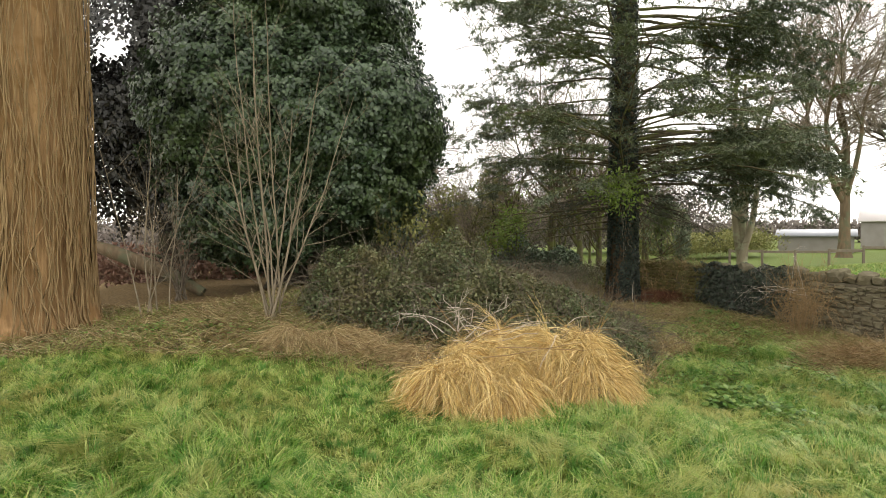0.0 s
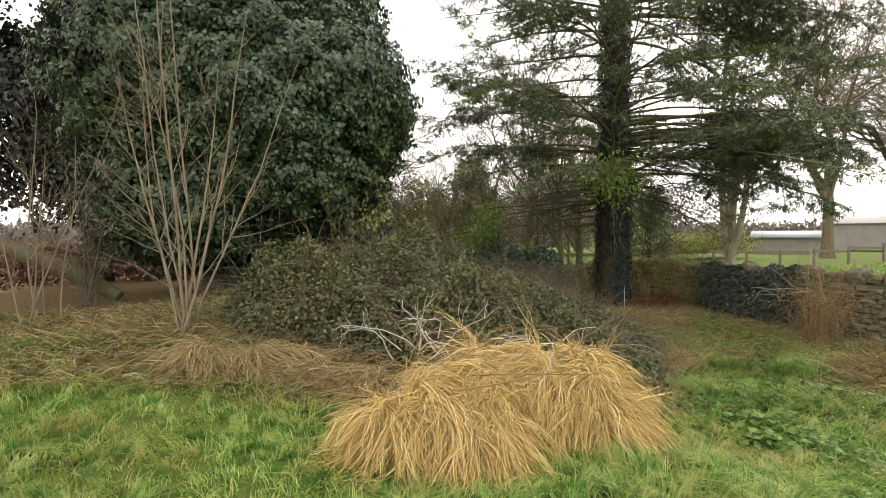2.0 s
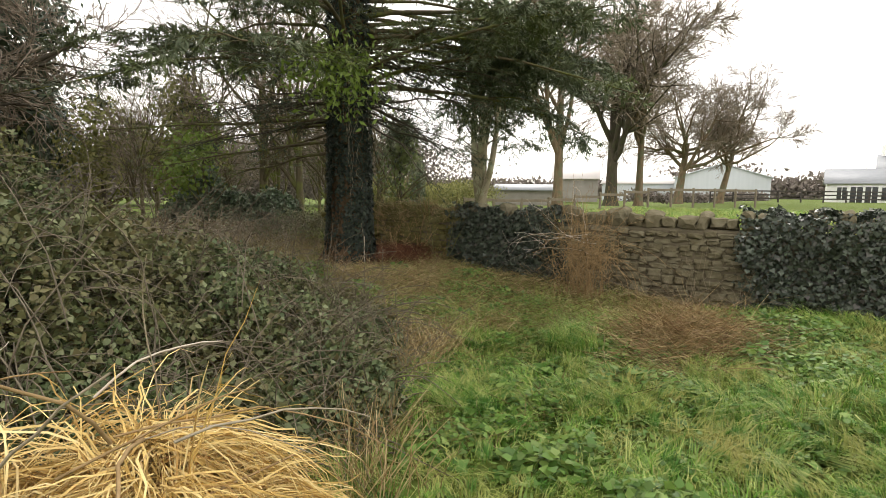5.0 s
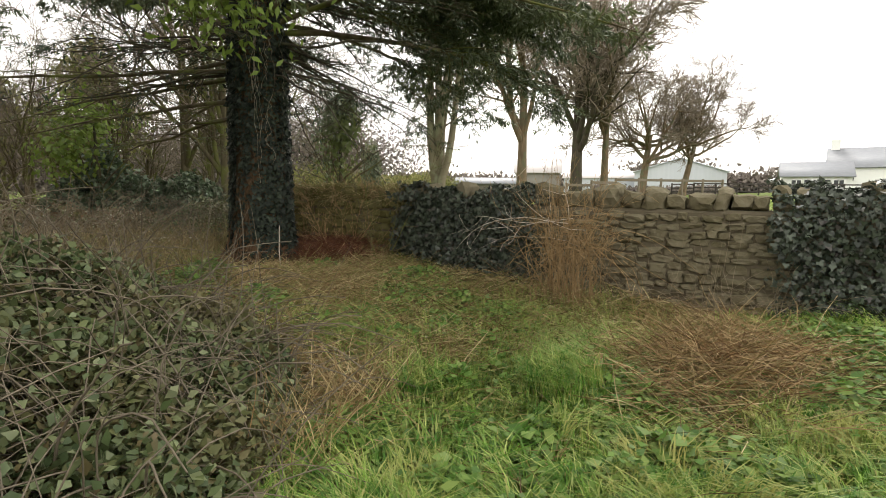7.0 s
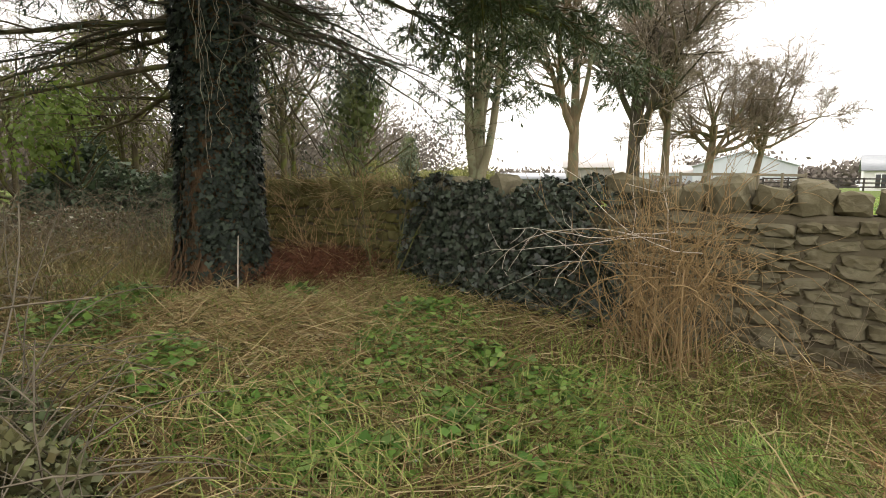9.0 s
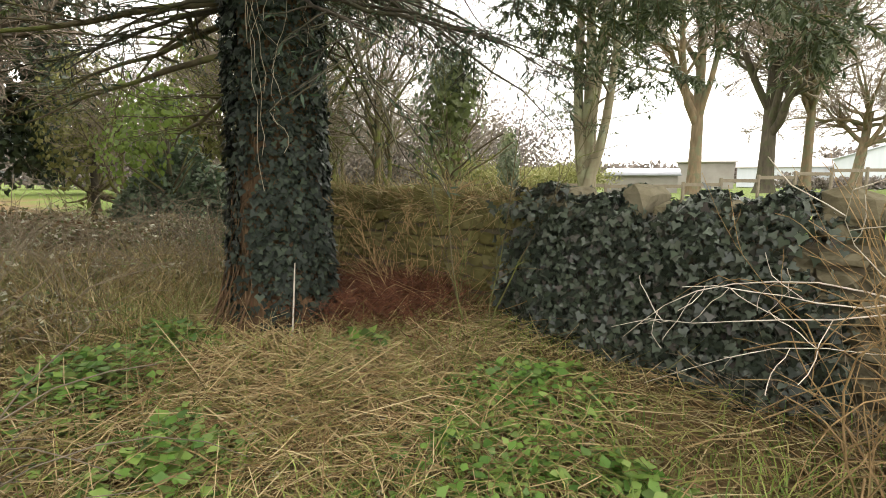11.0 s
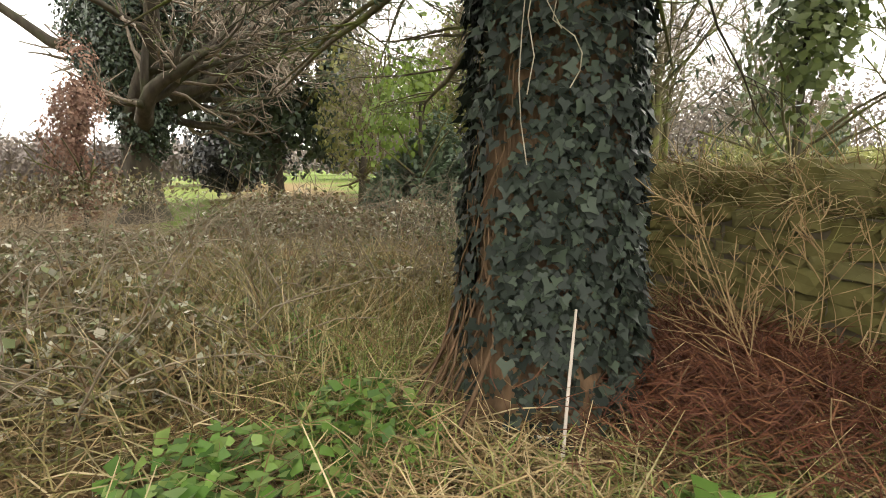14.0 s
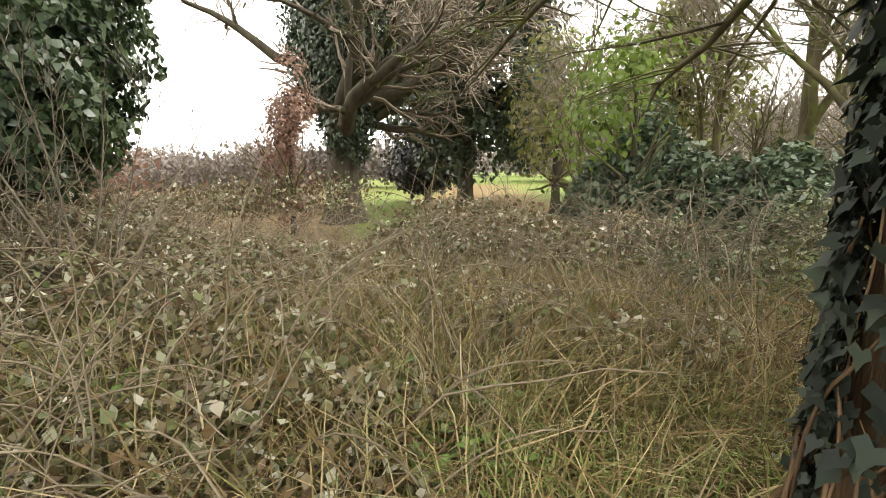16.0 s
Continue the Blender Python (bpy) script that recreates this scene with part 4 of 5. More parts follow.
k = 84
zb = np.concatenate([rng.uniform(2.7, 4.6, 24), rng.uniform(4.4, 13.5, k - 24)])
ab = rng.uniform(0, 6.28, k)
ab[:24] = np.linspace(0, 6.28, 24) + rng.normal(0, 0.15, 24)
Lb = np.clip(5.0 - 0.24 * zb, 1.3, 4.3) * rng.uniform(0.75, 1.1, k)
ab[24:40], zb[24:40], Lb[24:40] = np.linspace(2.5, 4.3, 16), rng.uniform(3.0, 7.5, 16), rng.uniform(3.6, 4.5, 16)
d = np.stack([np.cos(ab), np.sin(ab), 0.12 + 0 * ab], -1)
Q1 = grow(np.stack([0.2 * np.cos(ab), 0.2 * np.sin(ab), zb], -1), d + UP * 0.12, Lb, 9, 0.1, -0.05)
# low mossy boughs over the wild part
low = np.array([(1.75, 2.35, 4.3), (1.95, 2.0, 4.0), (2.2, 2.45, 4.4), (2.45, 2.15, 3.6), (2.7, 2.5, 3.8), (1.5, 2.2, 3.9), (1.25, 2.5, 3.4), (2.05, 2.7, 4.6)])
ca, sa = np.cos(low[:, 0]), np.sin(low[:, 0])
Q1b = grow(np.stack([0.2 * ca, 0.2 * sa, low[:, 1]], -1), np.stack([ca, sa, -0.05 + 0 * ca], -1), low[:, 2], 9, 0.06, -0.035)
# heavy foliage hanging on the pasture side
k = 34
ad, zd = rng.normal(0.0, 0.24, k), np.concatenate([rng.uniform(2.7, 4.2, 14), rng.uniform(4.0, 8.5, 20)])
Qd = grow(np.stack([0.2 * np.cos(ad), 0.2 * np.sin(ad), zd], -1), np.stack([np.cos(ad), np.sin(ad), 0.12 + 0 * ad], -1), rng.uniform(3.6, 4.8, k), 9, 0.05, -0.065)
Rd = np.linspace(0.04, 0.008, 9)[None] * rng.uniform(0.7, 1.1, (k, 1))
# thin dead boughs sloping down from the trunk
k = 34
ad = np.concatenate([rng.uniform(-1.2, 1.0, 24), rng.uniform(2.4, 4.0, 10)])
zd = rng.uniform(2.4, 3.9, k)
Qx = grow(np.stack([0.2 * np.cos(ad), 0.2 * np.sin(ad), zd], -1), np.stack([np.cos(ad), np.sin(ad), rng.uniform(-0.3, -0.02, k)], -1), rng.uniform(1.4, 2.8, k), 9, 0.12, -0.02)
Rx = np.linspace(0.02, 0.004, 9)[None] * rng.uniform(0.5, 1.1, (k, 1))
R1 = np.linspace(0.032, 0.006, 9)[None] * rng.uniform(0.7, 1.15, (len(Q1), 1))


def side_shoots(par, rad, per, lo, hi, length, k, lift, ratio, droop):
    """Shoots to either side of a bough, near level, hanging at their tips."""
    i = np.repeat(np.arange(len(par)), per)
    u = rng.uniform(lo, hi, len(i))
    t = unit(along(par, i, np.minimum(u + 0.06, 1)) - along(par, i, np.maximum(u - 0.06, 0)))
    side = unit(np.cross(t, UP)) * rng.choice([-1, 1], len(i))[:, None]
    L = length * (1 - 0.55 * u) * rng.uniform(0.5, 1.1, len(i))
    Q = grow(along(par, i, u), t * 0.6 + side + UP * rng.normal(-droop, 0.16, len(i))[:, None], L, k, 0.1, lift)
    return Q, np.maximum(along(rad, i, u) * ratio, 0.003)[:, None] * np.linspace(1, 0.3, k)[None]


Q2, R2 = side_shoots(Q1, R1, 18, 0.2, 1.0, 1.35, 6, -0.04, 0.45, 0.06)
Q3, R3 = side_shoots(Q2, R2, 7, 0.15, 1.0, 0.42, 4, -0.03, 0.5, 0.06)
R1b = np.linspace(0.032, 0.006, 9)[None] * rng.uniform(0.8, 1.1, (len(Q1b), 1))
Q2b, R2b = side_shoots(Q1b, R1b, 14, 0.15, 1.0, 1.3, 6, -0.03, 0.45, 0.05)
Q3b, R3b = side_shoots(Q2b, R2b, 5, 0.15, 1.0, 0.4, 4, -0.05, 0.5, 0.1)
Q2d, R2d = side_shoots(Qd, Rd, 20, 0.4, 1.0, 1.5, 6, -0.09, 0.45, 0.2)
Q3d, R3d = side_shoots(Q2d, R2d, 7, 0.15, 1.0, 0.5, 4, -0.08, 0.5, 0.2)
heavy_boughs = part("bough_work", mesh("bough_work", *geo_join(tubes(Qd, Rd, 6), tubes(Q2d, R2d, 4), tubes(Q3d, R3d, 3)), M_TWIG_MOSS, True), con, "heavy drooping boughs")
Q2x, R2x = side_shoots(Qx, Rx, 15, 0.15, 1.0, 0.8, 6, -0.05, 0.5, 0.15)
Q3x, R3x = side_shoots(Q2x, R2x, 5, 0.15, 1.0, 0.28, 4, -0.08, 0.5, 0.3)
dead_boughs = part("bough_work", mesh("bough_work", *geo_join(tubes(Qx, Rx, 6), tubes(Q2x, R2x, 4), strips(Q3x, [0.006, 0.005, 0.004, 0.003])), M_OAKBARK, True), con, "thin dark dead boughs")
low_boughs = part("bough_work", mesh("bough_work", *geo_join(tubes(Q1b, R1b, 7), tubes(Q2b, R2b, 4), tubes(Q3b, R3b, 3)), M_TWIG_MOSS, True), con, "bare mossy low boughs")
part("bough_work", mesh("bough_work", *geo_join(tubes(Q1, R1, 7), tubes(Q2, R2, 4), tubes(Q3, R3, 3)), M_TWIG_MOSS, True), con, "dark mossy drooping boughs")


def needles(Q, per, size, w):
    i = np.repeat(np.arange(len(Q)), per)
    u = rng.uniform(0.1, 1, len(i))
    p = along(Q, i, u)
    t = unit(Q[i, -1] - Q[i, 0])
    D = unit(t * 0.8 + rng.normal(size=t.shape) * 0.55 - UP * 0.1)
    L = rng.uniform(0.6, 1.2, len(i)) * size
    return leaves(p, D, unit(UP + rng.normal(size=t.shape) * 0.5), L, L * w, 0.05)


part("foliage", mesh("foliage", *geo_join(needles(Q3, 16, 0.1, 0.22), needles(Q2, 20, 0.1, 0.22)), M_NEEDLE), con)
part("foliage", mesh("foliage", *geo_join(needles(Q3d, 18, 0.1, 0.22), needles(Q2d, 20, 0.1, 0.22)), M_NEEDLE_MID), heavy_boughs)
part("foliage", mesh("foliage", *needles(Q3x, 2, 0.07, 0.22), M_NEEDLE_DARK), dead_boughs)
part("foliage", mesh("foliage", *needles(Q3b, 4, 0.07, 0.2), M_NEEDLE), low_boughs)
k = 800
p = np.array([-0.8, -1.9, 2.75]) + rng.normal(size=(k, 3)) * [0.3, 0.22, 0.22]
L = rng.uniform(0.06, 0.13, k)
part("foliage", mesh("foliage", *leaves(p, rnd_dir(k, -0.6), rnd_dir(k, 0.7), L, L * 0.4), M_LIME), con, "lime green fresh side shoots")

# a bleached stick leaning on the trunk
sx, sy = 4.50, 12.36
Q = np.array([[[sx - 0.02, sy - 0.16, float(lie(sx, sy - 0.16))], [sx, sy - 0.03, 0.15], [sx + 0.02, sy + 0.01, 0.46]]])
solid("stick", "thin bleached stick leaning on ivy trunk", "stick", mesh("stick", *tubes(Q, np.array([[0.007, 0.007, 0.005]]), 6), M_BONE, True))
Q = np.array([[[-7.6, 10.9, 1.55], [-6.9, 10.8, 1.35], [-6.2, 10.7, 1.1], [-5.5, 10.6, 0.85], [-4.9, 10.6, 0.5]]])
solid("fallen_log", "rotten brown fallen log propped on the bank", "log", mesh("fallen_log", *tubes(Q, np.array([[0.1, 0.14, 0.15, 0.14, 0.1]]), 10), M_TANBARK, True))


# ---- garden wall of rough stone ----
def wall_at(run, out=0.0):
    return WALL_A + WALL_DIR * run + WALL_OUT * out


def ground_at_wall(run):
    p = wall_at(run, -0.1)
    return float(lie(p[0], p[1]))


YAW = math.atan2(WALL_DIR[1], WALL_DIR[0])
wall = thing("wall_garden", "old low rubble stone wall with rough coping", "wall", kind="structure")
cx, cy = wall_at((WALL_LO + WALL_HI) / 2, WALL_THICK / 2)
core = part("core", lathe_box("core", (WALL_HI - WALL_LO, WALL_THICK - 0.03, WALL_TOP + 0.75), M_MORTAR, 0.03), wall)
core.matrix_basis = pose(cx, cy, (WALL_TOP - 0.8) / 2 - 0.03, 0, 0, math.degrees(YAW))


def rubble(seed, size, material):
    r2 = random.Random(seed)
    bm = bmesh.new()
    bmesh.ops.create_icosphere(bm, subdivisions=2, radius=0.62)
    for v in bm.verts:
        p = max(abs(c) for c in v.co)
        v.co = Vector([math.copysign(abs(c / p) ** 0.7 * 0.5, c) for c in v.co])
        v.co += Vector([r2.uniform(-0.05, 0.05) for _ in range(3)])
        v.co = Vector([c * s for c, s in zip(v.co, size)])
    me = bpy.data.meshes.new("stone")
    bm.to_mesh(me)
    bm.free()
    me.materials.append(material)
    return me


stones = [rubble(i, (1, 1, 1), M_STONE) for i in range(7)]
mossy = [rubble(i + 20, (1, 1, 1), M_MOSSY) for i in range(7)]


def ivy_on_wall(run):
    return run < -0.15 or 2.75 < run < 4.35


rs = random.Random(3)
for face_lo, face_hi, mesh_set in ((-0.3, 2.6, stones), (4.1, WALL_HI, mossy)):
    z = ground_at_wall(face_lo) - 0.12
    while z < WALL_TOP - 0.1:
        hgt = rs.uniform(0.055, 0.12)
        run = face_lo + rs.uniform(-0.1, 0.1)
        while run < face_hi:
            w = rs.uniform(0.1, 0.26)
            p = wall_at(run + w / 2, 0.1 + rs.uniform(-0.02, 0.03))
            if z + hgt > ground_at_wall(run) - 0.05:
                st = part("stone", rs.choice(mesh_set), wall)
                st.matrix_basis = pose(p[0], p[1], z + hgt / 2 + rs.uniform(-0.018, 0.018), rs.uniform(-7, 7), rs.uniform(-7, 7), math.degrees(YAW) + rs.choice((0, 180))) @ Matrix.Diagonal((w * rs.uniform(0.92, 1.06), 0.26, hgt * rs.uniform(0.85, 1.2), 1))
            run += w
        z += hgt
run = -4.0
while run < WALL_HI - 0.1:
    w = rs.uniform(0.12, 0.28)
    p = wall_at(run + w / 2, WALL_THICK / 2)
    hh = rs.uniform(0.14, 0.3)
    st = part("coping_stone", rs.choice(mossy if run > 4.1 else stones), wall)
    st.matrix_basis = pose(p[0], p[1], WALL_TOP - 0.05 + hh / 2 - 0.02, rs.uniform(-10, 10), rs.uniform(-14, 14), math.degrees(YAW) + rs.uniform(-8, 8)) @ Matrix.Diagonal((w, WALL_THICK * rs.uniform(0.8, 1.05), hh, 1))
    run += w + rs.choice((0, 0, 0, 0.03, 0.12))


def wall_ivy(lo, hi, count, label, top=0.1):
    run = rng.uniform(lo, hi, count)
    edge = np.minimum(run - lo, hi - run)
    u = rng.uniform(-0.05, 1.5, count)          # up the face, then over the top
    thick = 0.07 + 0.13 * rng.uniform(0, 1, count) ** 1.5 + 0.08 * wob2(run, u * 2, 3.6)
    onface = u < 1
    fx, fy = WALL_A[0] + WALL_DIR[0] * run, WALL_A[1] + WALL_DIR[1] * run
    g0 = lie(fx - 0.15, fy - 0.1)
    H = WALL_TOP + top + 0.07 * wob2(run, run * 0.3, 5) + 0.04 * np.sin(run * 13) - g0
    z = g0 + np.where(onface, u, 1.0) * H
    out = np.where(onface, -thick, (u - 1) * 2 * WALL_THICK * 1.1)
    z = z + np.where(onface, 0, thick * 0.6 - 0.05)
    keep = edge > 0.12 + 0.14 * np.sin(u * 7 + lo) + 0.1 * np.sin(u * 17) + 0.12 * rng.normal(size=count)
    P = np.stack([fx + WALL_OUT[0] * out, fy + WALL_OUT[1] * out, z], -1)[keep]
    N = np.where(onface[:, None], np.array([-WALL_OUT[0], -WALL_OUT[1], 0.35]), UP)[keep]
    D = unit(-UP * 0.8 + rng.normal(size=P.shape) * 0.6 + N * 0.2)
    g = lobed(P, D, unit(N + rng.normal(size=P.shape) * 0.4), 0.025 + 0.045 * rng.uniform(0, 1, len(P)) ** 1.3)
    return solid("wall_ivy", label, "ivy", mesh("wall_ivy", *g, M_IVY_WALL))


wall_ivy(2.2, 4.35, 16000, "thick dark ivy draped over the stone wall")
wall_ivy(-6.5, 0.05, 32000, "dark blue-green ivy hanging thickly over wall", 0.14)

# dry growth along the wall's top and foot
k = 3500
run = rng.uniform(4.1, WALL_HI, k)
P = np.stack([WALL_A[0] + WALL_DIR[0] * run + WALL_OUT[0] * 0.1, WALL_A[1] + WALL_DIR[1] * run + WALL_OUT[1] * 0.1, WALL_TOP + rng.uniform(-0.1, 0.12, k)], -1)
Q = grow(P, rnd_dir(k) + UP * 0.4, rng.uniform(0.1, 0.4, k), 4, 0.15, -0.2)
solid("wall_top_growth", "tangle of dry tan stems along the wall top", "dry stems", mesh("wall_top_growth", *strips(Q, [0.006, 0.005, 0.004, 0.002]), M_LITTER), kind="stuff")
k = 190
run = rng.uniform(-0.2, 2.7, k)
P = on_ground(WALL_A[0] + WALL_DIR[0] * run - WALL_OUT[0] * 0.2, WALL_A[1] + WALL_DIR[1] * run - WALL_OUT[1] * 0.2)
Q = grow(P, rnd_dir(k) * 0.8 + UP * 0.8, rng.uniform(0.3, 1.0, k), 8, 0.15, -0.12)
Q[..., 2] = np.maximum(Q[..., 2], lie(Q[..., 0], Q[..., 1]) + 0.01)
solid("wall_foot_canes", "thin dead stems straggling over stone wall", "dry stems", mesh("wall_foot_canes", *tubes(Q, rng.uniform(0.0015, 0.0035, (k, 1)) * np.linspace(1, 0.4, 8)[None], 4), M_STEM, True), kind="stuff")
k = 160
run = rng.uniform(4.2, 6.6, k)
P = on_ground(WALL_A[0] + WALL_DIR[0] * run - WALL_OUT[0] * 0.25, WALL_A[1] + WALL_DIR[1] * run - WALL_OUT[1] * 0.25)
Q = grow(P, rnd_dir(k) * 0.9 + UP * 0.9, rng.uniform(0.5, 1.5, k), 8, 0.2, -0.12)
Q[..., 2] = np.maximum(Q[..., 2], lie(Q[..., 0], Q[..., 1]) + 0.01)
solid("wall_foot_canes", "arching tan dead canes against mossy wall", "dry stems", mesh("wall_foot_canes", *tubes(Q, rng.uniform(0.0016, 0.0042, (k, 1)) * np.linspace(1, 0.4, 8)[None], 4), M_CANE, True), kind="stuff")


# ---- trees ----
def bare_tree(name, label, x, y, height, r, bark, limbs=7, fork=0.3, twigs=True, spread=48, lean=(0, 0), z=None, group="", dense=1.0, clear=0.28, thick=1.0):
    z = float(lie(x, y)) - 0.05 if z is None else z
    root = thing(name, label, "tree", group, at=(x, y, z))
    part("trunk", trunk_mesh("trunk", 0, 0, 0, height * 0.4, r * 0.85, r * 0.5, bark, 0.5, (lean[0], lean[1]), 14, 0.06, 14), root)
    T = np.stack([np.linspace(0, 1, 10) * lean[0], np.linspace(0, 1, 10) * lean[1], np.linspace(0, height * 0.4, 10)], -1)[None]
    RT = np.linspace(r, r * 0.5, 10)[None]
    Q1, R1 = sprout(T, RT, limbs, clear / 0.4, 1.0, height * 0.7, spread, 11, 0.2, 0.1, 0.6, 0.2, 0.12)
    Q2, R2 = sprout(Q1, R1, 9, 0.15, 1.0, height * 0.27, 44, 7, 0.18, 0.04, 0.6, 0.5, 0.2)
    Q3, R3 = sprout(Q2, R2, int(6 * dense), 0.15, 0.98, height * 0.14, 44, 5, 0.2, 0.02, 0.7, 0.5, 0.3)
    part("branch_work", mesh("branch_work", *geo_join(tubes(Q1, R1, 7), tubes(Q2, R2, 5)), bark, True), root)
    mn = 0.009 * height / 12 * thick
    geo = [tubes(Q3, np.maximum(R3, mn), 3)]
    if twigs:
        Q4, R4 = sprout(Q3, R3, int(5 * dense), 0.15, 0.98, height * 0.06, 42, 4, 0.2, 0.0, 0.6)
        geo.append(strips(Q4, np.array([1.7, 1.5, 1.2, 0.8]) * mn))
    part("twig_work", mesh("twig_work", *geo_join(*geo), M_TWIG_HAZE), root)
    return root


oak = bare_tree("oak_tree", "broad bare oak with ivy round its trunk", -4.6, 21.2, 11, 0.5, M_OAKBARK, 13, spread=58, clear=0.14, dense=1.3, thick=1.7)
part("ivy", mesh("ivy", *blob_leaves([(-0.1, 0, 4.2, 0.95, 0.8, 2.0), (-0.9, 0.4, 4.8, 1.0, 0.8, 2.2), (0.2, 0, 2.4, 0.62, 0.6, 1.0), (0.8, 0.2, 5.0, 0.7, 0.7, 1.6)], 480, 0.1, 0.5), M_IVY), oak, "ivy on the upper trunk")
bare_tree("bare_tree", "tall bare ash with a forking tan trunk", 19.9, 25.8, 15, 0.3, M_TANBARK, 8, spread=27, clear=0.16, z=0.45, dense=1.5, thick=1.5)
bare_tree("bare_tree", "tall bare grey-brown tree in the pasture", 26.6, 28.6, 17, 0.44, M_OAKBARK, 9, spread=25, clear=0.15, z=0.4, dense=1.4, thick=1.8)
# these far trees take the lighter tan bark, its paleness standing in for haze
bare_tree("bare_tree", "tall bare grey-brown tree in the pasture", 28.4, 28.0, 16, 0.28, M_TANBARK, 8, spread=26, clear=0.2, z=0.4, dense=1.4, thick=1.8)
bare_tree("bare_tree", "round-headed bare tree leaning over pasture", 37.5, 32.2, 12, 0.38, M_TANBARK, 12, spread=62, clear=0.2, lean=(1.2, 0.3), z=0.4, dense=1.6, thick=2.0)
bare_tree("bare_tree", "smaller leaning round-headed bare tree", 41.5, 31.4, 11, 0.32, M_TANBARK, 11, spread=60, clear=0.22, lean=(1.5, 0), z=0.4, dense=1.6, thick=2.0)

# evergreen with pale stems beyond the wall
pale = thing("pale_stemmed_evergreen", "evergreen with pale lichened stems fanning from base", "tree", at=(11.1, 19.5, 0.4))
k = 5
Q = grow(rng.normal(size=(k, 3)) * [0.13, 0.13, 0], rnd_dir(k) * [0.22, 0.22, 0.05] + UP, rng.uniform(5, 9, k), 10, 0.06)
R = rng.uniform(0.12, 0.19, (k, 1)) * np.linspace(1, 0.3, 10)[None]
for i in range(k):
    part("stem", mesh("stem", *tubes(Q[i:i + 1], R[i:i + 1], 10), M_PALEBARK, True), pale)
Q1, R1 = sprout(Q, R, 9, 0.28, 1, 2.6, 62, 7, 0.1, -0.06, 0.4)
Q2, R2 = side_shoots(Q1, R1, 10, 0.1, 1, 1.1, 5, -0.08, 0.4, 0.3)
part("bough_work", mesh("bough_work", *geo_join(tubes(Q1, R1, 5), tubes(Q2, R2, 3)), M_TWIG, True), pale)
part("foliage", mesh("foliage", *needles(Q2, 34, 0.14, 0.22), M_NEEDLE), pale)


# leafy understorey and evergreens
def leafy_tree(name, label, x, y, blobs, per, size, material, fill=0.8, gap=0.0, trunk=0.12, cat="tree"):
    z = float(lie(x, y))
    root = thing(name, label, cat, at=(x, y, z))
    top = max(c[2] for c in blobs)
    part("trunk", trunk_mesh("trunk", 0, 0, -0.05, top, trunk, trunk * 0.4, M_OAKBARK, 0.3, (0, 0), 10, 0.05, 10), root)
    Q = grow(np.tile([[0, 0, top * 0.3]], (14, 1)), rnd_dir(14) + UP * 0.6, top * 0.5, 6, 0.15)
    part("branch_work", mesh("branch_work", *tubes(Q, np.tile(np.linspace(trunk * 0.4, 0.01, 6), (14, 1)), 5), M_TWIG_MOSS, True), root)
    part("crown", mesh("crown", *blob_leaves(blobs, per, size, fill, gap), material), root)
    return root


leafy_tree("holly_tree", "small dark holly tree at the field edge", -6.8, 28.5, [(0, 0, 2.0, 1.9, 1.6, 1.5), (0.9, 0, 3.2, 1.5, 1.4, 1.6), (-0.5, 0, 1.2, 1.3, 1.2, 0.8)], 220, 0.17, M_PLUM, 0.7, 0.2)
leafy_tree("evergreen_tree", "large soft green evergreen behind the thicket", -4.1, 26.5, [(0, 0, 4.2, 2.8, 2.2, 3.2), (1.2, 0, 7.2, 2.4, 2, 3), (-1.2, 0, 7.6, 2.2, 2, 2.6), (1.9, 0.3, 3.2, 1.4, 1.3, 2)], 150, 0.2, M_IVY, 0.8, 0.25, 0.25)
leafy_tree("evergreen_tree", "olive green evergreen with gaps in its crown", 2.4, 24.5, [(0, 0, 2.6, 1.5, 1.4, 1.7), (0.2, 0, 3.8, 1.0, 1.0, 1.2)], 130, 0.16, M_OLIVE, 0.9, 0.4, 0.14)
leafy_tree("evergreen_tree", "olive green evergreen with gaps in its crown", 0.2, 16.6 + 6, [(0, 0, 2.4, 1.1, 1.0, 1.6)], 160, 0.13, M_OLIVE, 0.9, 0.35, 0.1)
leafy_tree("young_tree", "young yellow-green tree in the undergrowth", -0.7, 11.3, [(0, 0, 1.7, 0.9, 0.8, 1.0), (0.5, 0.2, 1.3, 0.8, 0.7, 0.8)], 150, 0.08, M_OLIVE, 1.0, 0.45, 0.05)
leafy_tree("young_tree", "young yellow-green tree in the undergrowth", 2.6, 14.4 + 4, [(0, 0, 2.2, 0.8, 0.7, 1.1), (-0.4, 0.2, 1.5, 0.7, 0.7, 0.7)], 130, 0.1, M_LIME, 1.0, 0.5, 0.05)
leafy_tree("young_conifer", "small green conifer behind the wall", 6.8, 16.2, [(0, 0, 1.6, 0.55, 0.55, 0.9), (0.1, 0, 2.3, 0.4, 0.4, 0.8)], 300, 0.1, M_NEEDLE, 0.9, 0.35, 0.05)
leafy_tree("copper_shrub", "upright bush keeping coppery dead leaves", -3.6, 18.6, [(0, 0, 1.5, 0.62, 0.55, 1.3), (0.1, 0, 2.5, 0.45, 0.4, 0.9)], 900, 0.06, M_COPPER, 1.0, 0.35, 0.05, "shrub")
leafy_tree("columnar_conifer", "slim dark columnar conifer beyond the wall", 14.2, 31.0, [(0, 0, 1.8, 0.5, 0.5, 1.6)], 260, 0.15, M_NEEDLE, 0.8, 0, 0.08)

